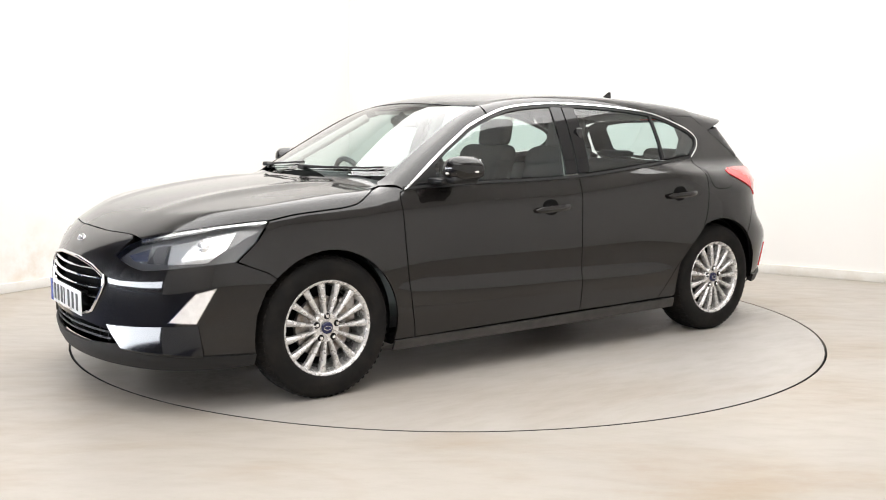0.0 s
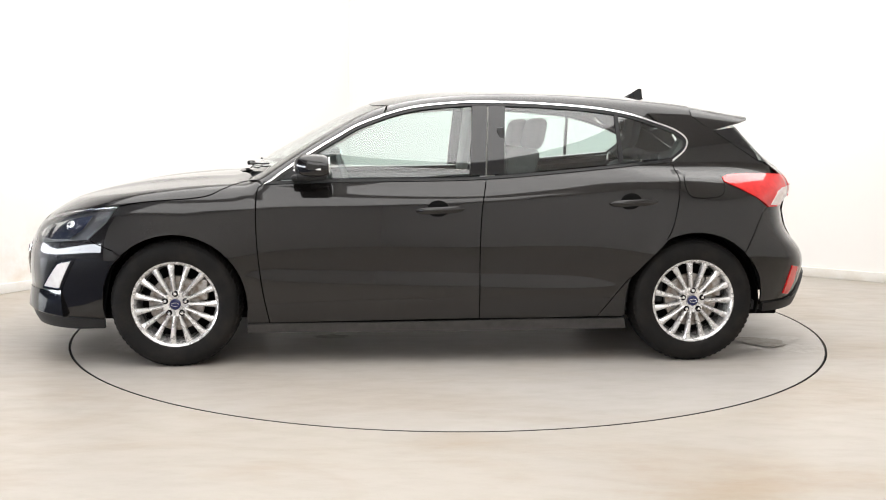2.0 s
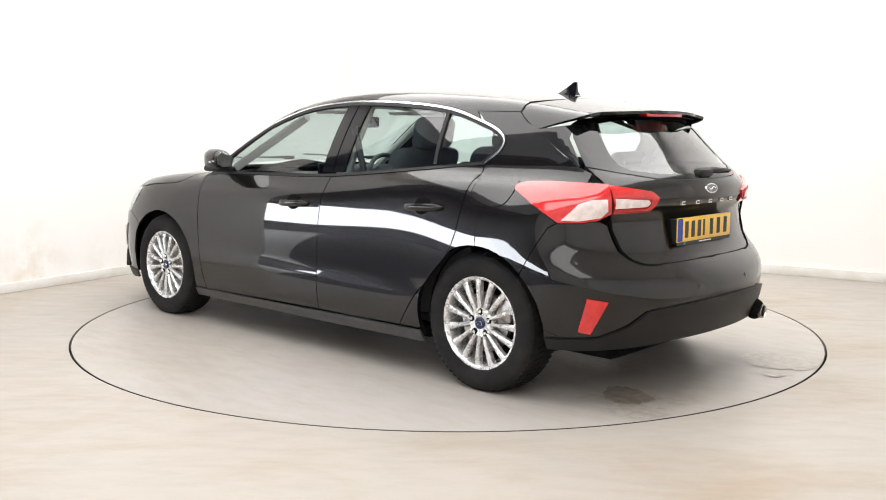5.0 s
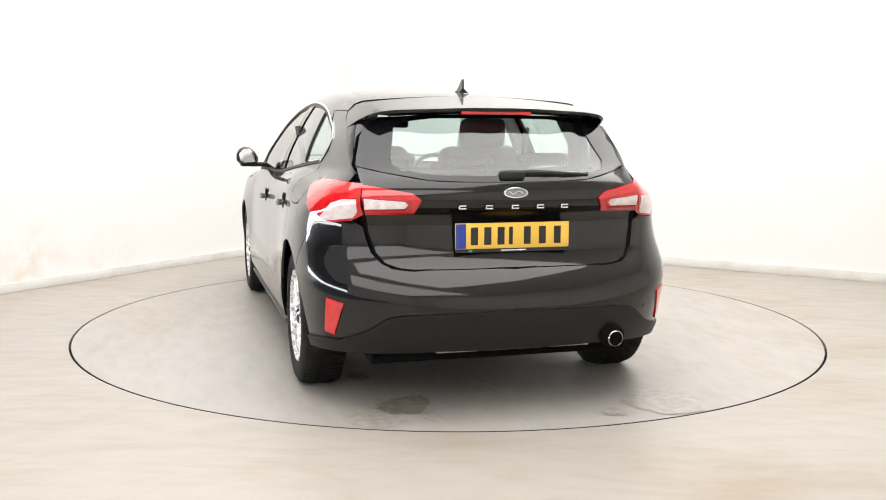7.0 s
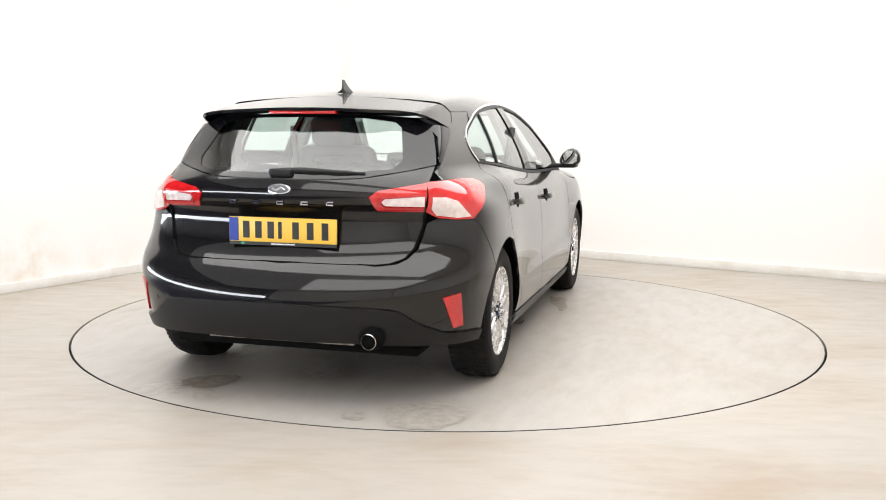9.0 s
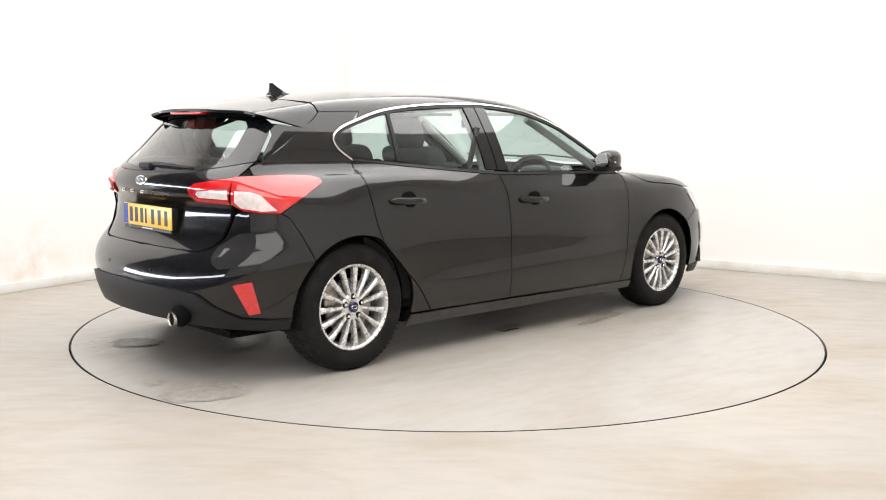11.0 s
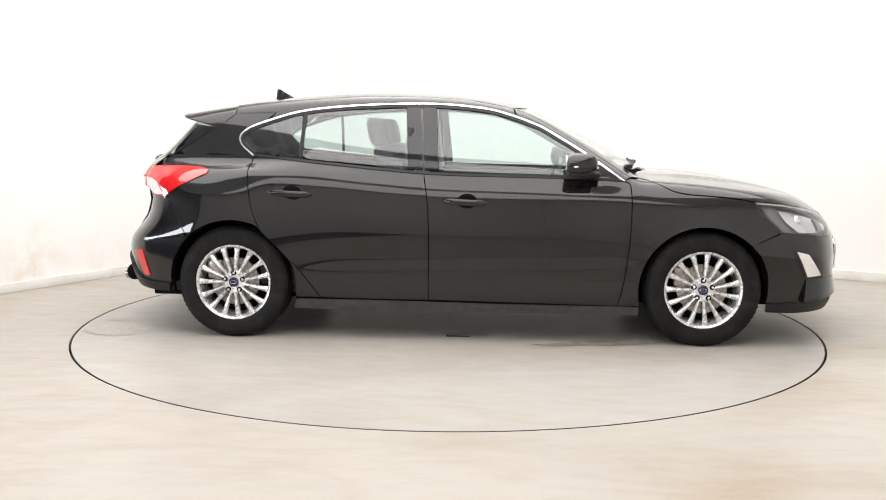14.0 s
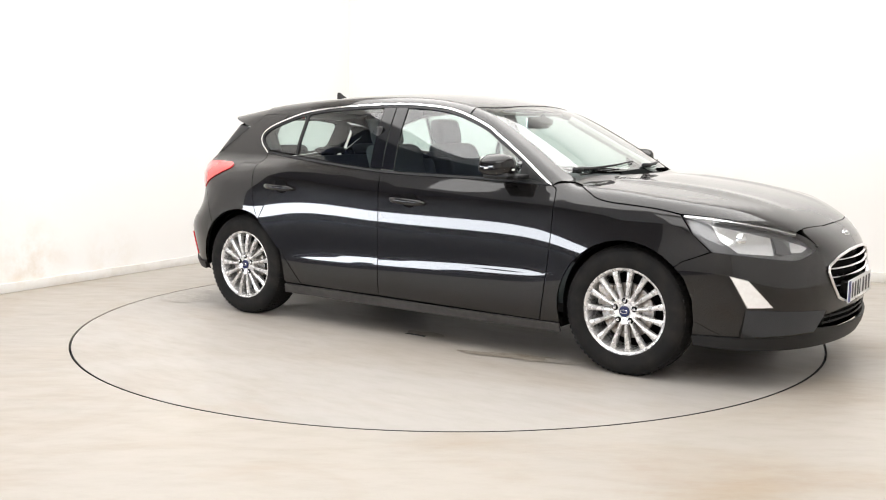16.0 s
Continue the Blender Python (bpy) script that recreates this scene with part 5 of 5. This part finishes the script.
def interior(car):
    part("cabin_floor", box(-1.75, 1.0, -0.72, 0.72, 0.25, 0.30), CABIN, car)
    dash = box(0.62, 1.0, -0.72, 0.72, 0.62, 0.945, 0.05, 3)
    for v in dash.verts:
        if v.co.z > 0.8:
            v.co.z -= 0.03 * (v.co.y / 0.7) ** 2
            if v.co.x < 0.8:
                v.co.z -= 0.03
    part("dashboard", dash, CABIN, car, "dark moulded dashboard")
    hood = cushion(0.60, 0.78, -0.52, -0.18, 0.86, 0.965, 0.045)
    part("instrument_hood", hood, CABIN, car)
    part("centre_display", box(0.665, 0.69, -0.11, 0.12, 0.86, 0.985, 0.012), GLOSS, car, "gloss black centre display")
    wheel_bm = bmesh.new()
    tube([(0.50 + 0.06 * math.sin(a), -0.36 + 0.182 * math.cos(a), 0.86 + 0.172 * math.sin(a)) for a in np.linspace(0, 2 * math.pi, 40, endpoint=False)], 0.0155, 10, wheel_bm, close=True)
    sw = part("steering_wheel", wheel_bm, CABIN, car, "dark leather steering wheel")
    part("wheel_boss", cushion(0.49, 0.56, -0.43, -0.29, 0.80, 0.90, 0.03), CABIN, sw)
    for a in (-0.3, math.pi + 0.3, -math.pi / 2):
        part("wheel_spoke", tube([(0.52, -0.36, 0.855), (0.50 + 0.06 * math.sin(a), -0.36 + 0.175 * math.cos(a), 0.86 + 0.165 * math.sin(a))], 0.014, 8), CABIN, sw)
    for y in (0.335, -0.335):
        seat = part("front_seat", cushion(-0.35, 0.22, y - 0.25, y + 0.25, 0.40, 0.56, 0.06), FABRIC, car, "charcoal cloth front seat with a headrest")
        back = cushion(-0.40, -0.26, y - 0.24, y + 0.24, 0.52, 1.11, 0.06, 0.30)
        part("backrest", back, FABRIC, seat)
        for sy in (-1, 1):
            part("bolster", cushion(-0.36, -0.22, y + sy * 0.225 - 0.035, y + sy * 0.225 + 0.035, 0.55, 1.02, 0.03, 0.30), FABRIC, seat)
            part("headrest_post", tube([(-0.50, y + sy * 0.06, 1.06), (-0.535, y + sy * 0.06, 1.18)], 0.007, 8), CHROME, seat)
        part("headrest", cushion(-0.59, -0.49, y - 0.135, y + 0.135, 1.10, 1.275, 0.045, 0.2), FABRIC, seat)
    rear = part("rear_seat", cushion(-1.15, -0.62, -0.64, 0.64, 0.42, 0.58, 0.06), FABRIC, car, "charcoal cloth rear bench with headrests")
    part("backrest", cushion(-1.20, -1.06, -0.64, 0.64, 0.52, 1.02, 0.06, 0.32), FABRIC, rear)
    for y, hi in ((0.40, 1.095), (0.0, 1.075), (-0.40, 1.095)):
        part("headrest", cushion(-1.37, -1.28, y - 0.135, y + 0.135, 1.03, hi, 0.035, 0.2), FABRIC, rear)
        for sy in (-1, 1):
            part("headrest_post", tube([(-1.355, y + sy * 0.09, 0.99), (-1.375, y + sy * 0.09, hi - 0.03)], 0.006, 8), CHROME, rear)
    part("parcel_shelf", box(-1.86, -1.36, -0.60, 0.60, 0.955, 0.975, 0.008), CABIN, car, "dark parcel shelf")
    panel("headlining", [(fold([(0.33, 0.0), (0.30, 0.42), (0.1, 0.52), (-0.5, 0.53), (-1.0, 0.49), (-1.42, 0.44), (-1.5, 0.0)]), "top")], LINING, car, off=-0.035, gap=0, depth=0, label="pale fabric headlining")
    for a, b in (((0.32, 1.30), (0.92, 0.96)),):
        for s in (1, -1):
            pts = [(a[0] + (b[0] - a[0]) * t, s * (0.50 + 0.13 * t), a[1] + (b[1] - a[1]) * t - 0.025) for t in np.linspace(0, 0.92, 7)]
            part("pillar_lining", tube(pts, 0.026, 8), LINING, car, "pale inner pillar trim")
    for s in (1, -1):
        part("pillar_lining", tube([(-0.25, 0.72 * s, 0.95), (-0.27, 0.655 * s, 1.15), (-0.285, 0.56 * s, 1.34)], 0.04, 8), LINING, car)
        part("pillar_lining", tube([(-1.28, 0.62 * s, 1.04), (-1.36, 0.58 * s, 1.16), (-1.36, 0.50 * s, 1.30)], 0.055, 8), CABIN, car)
        part("grab_belt", tube([(-0.32, 0.70 * s, 1.22), (-0.36, 0.66 * s, 0.95), (-0.33, 0.66 * s, 0.6)], 0.018, 6), CABIN, car)
        part("door_card", box(-1.2, 0.75, s * 0.74 - 0.015, s * 0.74 + 0.015, 0.30, 0.915, 0.01), CABIN, car, "dark moulded door lining")
        part("sun_visor", cushion(0.12, 0.29, s * 0.30 - 0.16, s * 0.30 + 0.16, 1.295, 1.313, 0.008), LINING, car, "pale folded sun visor")
    rv = part("interior_mirror", cushion(0.345, 0.38, -0.12, 0.12, 1.215, 1.285, 0.015), GLOSS, car, "black interior rear-view mirror")
    part("mirror_glass", box(0.3425, 0.3445, -0.108, 0.108, 1.224, 1.276), MIRROR, rv)
    part("mirror_stem", tube([(0.36, 0, 1.26), (0.40, 0, 1.295)], 0.014, 8), GLOSS, rv)
    part("sensor_housing", cushion(0.33, 0.44, -0.05, 0.05, 1.235, 1.275, 0.012), GLOSS, rv)


def under(car):
    """Dark liner behind every joint, wheel arch liners, floor pan."""
    both("inner_shell", [([(0.90, 0.915), (1.20, 0.84), (1.55, 0.80), (1.62, 0.72), (1.62, 0.60)] + arc(1.345, 0.315, 0.37, 48, 196, 20) + [(0.99, 0.19), (-0.96, 0.19)] + arc(-1.335, 0.315, 0.37, -16, 140, 20) + [(-1.68, 0.72), (-1.68, 0.96), (-1.4, 1.03), (-1.0, 1.0), (-0.3, 0.945)], SIDE)], DARK, car, off=-0.02, gap=0, depth=0)
    panel("inner_shell", [(seen_from(RCORNER, (-1.60, 0.885, 0.60), (-1.64, 0.84, 0.90), (-1.85, 0.67, 0.96), (-2.0, 0.0, 0.97), (-2.06, 0.0, 0.26), (-1.9, 0.62, 0.24), (-1.71, 0.78, 0.24), (-1.69, 0.86, 0.42)), RCORNER)], DARK, car, whole=True, off=-0.024, gap=0, depth=0)
    panel("inner_shell", [(fold([(2.05, 0.0), (2.02, 0.44), (1.9, 0.58), (1.55, 0.74), (1.1, 0.70), (1.0, 0.0)]), "top")], DARK, car, off=-0.03, gap=0, depth=0)
    panel("inner_shell", [(seen_from(FCORNER, (1.64, 0.87, 0.60), (1.66, 0.83, 0.76), (2.0, 0.5, 0.70), (2.1, 0.0, 0.71), (2.2, 0.0, 0.25), (1.9, 0.75, 0.24), (1.72, 0.84, 0.24)), FCORNER)], DARK, car, whole=True, off=-0.075, gap=0, depth=0)
    part("floor_pan", box(-1.90, 1.95, -0.60, 0.60, 0.20, 0.24, 0.01), DARK, car)
    part("floor_pan_side", box(-0.95, 0.96, -0.77, 0.77, 0.18, 0.235, 0.01), DARK, car)
    for ax in (1.345, -1.335):
        for s in (1, -1):
            b = bmesh.new()
            ring = [[b.verts.new((ax + r * math.cos(q), y * s, 0.315 + r * math.sin(q))) for q in np.linspace(-0.2, math.pi + 0.2, 30)] for r, y in ((0.364, 0.80), (0.372, 0.79), (0.385, 0.77), (0.385, 0.54))]
            for r0, r1 in zip(ring, ring[1:]):
                for k in range(29):
                    b.faces.new((r0[k], r0[k + 1], r1[k + 1], r1[k]))
            c = b.verts.new((ax, 0.54 * s, 0.30))
            for k in range(29):
                b.faces.new((ring[-1][k], ring[-1][k + 1], c))
            bmesh.ops.recalc_face_normals(b, faces=b.faces)
            part("arch_liner", b, DARK, car, "dark wheel arch liner")


def small_fittings(car):
    # aerial fin
    bm = bmesh.new()
    prof = [(-1.02, 0.0), (-1.08, 0.018), (-1.13, 0.045), (-1.165, 0.068), (-1.185, 0.068), (-1.19, 0.02), (-1.195, 0.0)]
    zr = float(cast(skin, [(-1.1, 0)], "top")[0][2]) - 0.006
    rows = []
    for x, h in prof:
        wid = 0.005 + 0.030 * (1 - h / 0.072) ** 1.5
        rows.append([bm.verts.new((x, y, zr + z)) for y, z in ((-wid, 0), (-wid * 0.8, h * 0.35), (-0.003, h), (0.003, h), (wid * 0.8, h * 0.35), (wid, 0))])
    for r0, r1 in zip(rows, rows[1:]):
        for k in range(5):
            bm.faces.new((r0[k], r0[k + 1], r1[k + 1], r1[k]))
    bm.faces.new(rows[-1])
    bmesh.ops.recalc_face_normals(bm, faces=bm.faces)
    bmesh.ops.translate(bm, verts=bm.verts, vec=(-0.075, 0, -0.008))
    part("aerial_fin", bm, GLOSS, car, "black shark-fin aerial", smooth=0.5)
    # windscreen wipers, lying on the glass along its foot
    for y0, y1 in ((-0.60, -0.02), (0.06, 0.60)):
        foot = sorted((q, p) for p, q in fold(SCREEN_FOOT[::-1]))
        ys = np.linspace(y0, y1, 7)
        xs = [float(np.interp(y, [q for q, p in foot], [p for q, p in foot])) for y in ys]
        line = [(x - 0.018 - 0.006 * k, y) for k, (x, y) in enumerate(zip(xs, ys))]
        a = [(x, y, z + 0.007) for x, y, z in cast(upper, line, "top")]
        w = part("wiper", tube(a, 0.0045, 8), TRIM, car, "black windscreen wiper resting on the glass")
        arm = [(x + 0.014, y, z + 0.008) for x, y, z in cast(upper, line[:5], "top")]
        part("wiper_arm", tube(arm, lambda t: 0.009 - 0.005 * t, 8), TRIM, w)
        x, y, z = arm[0]
        part("wiper_cap", box(x - 0.02, x + 0.02, y - 0.03, y + 0.04, z - 0.014, z + 0.01, 0.008), TRIM, w)


def build_car():
    car = tagged(new("car"), "black five-door hatchback car with silver multi-spoke alloy wheels", "car")
    fd, rd = body_panels(car)
    front_end(car)
    rear_end(car)
    for x in (1.345, -1.335):
        for s in (1, -1):
            wheel(car, x, s, 0.765 if x > 0 else 0.756)
    for door, s in zip(fd, (1, -1)):
        mirror(door, s)
    interior(car)
    under(car)
    small_fittings(car)
    return car


def motions():
    rows = [(0.5 * k, pose(0, 0, 0, 0, 0, TURN_START + TURN_RATE * 0.5 * k)) for k in range(33)]
    walk(table, rows)
    walk(car, [(t, m @ Matrix.Translation(-PIVOT)) for t, m in rows])


build_room()
table = build_turntable()
car = build_car()
motions()
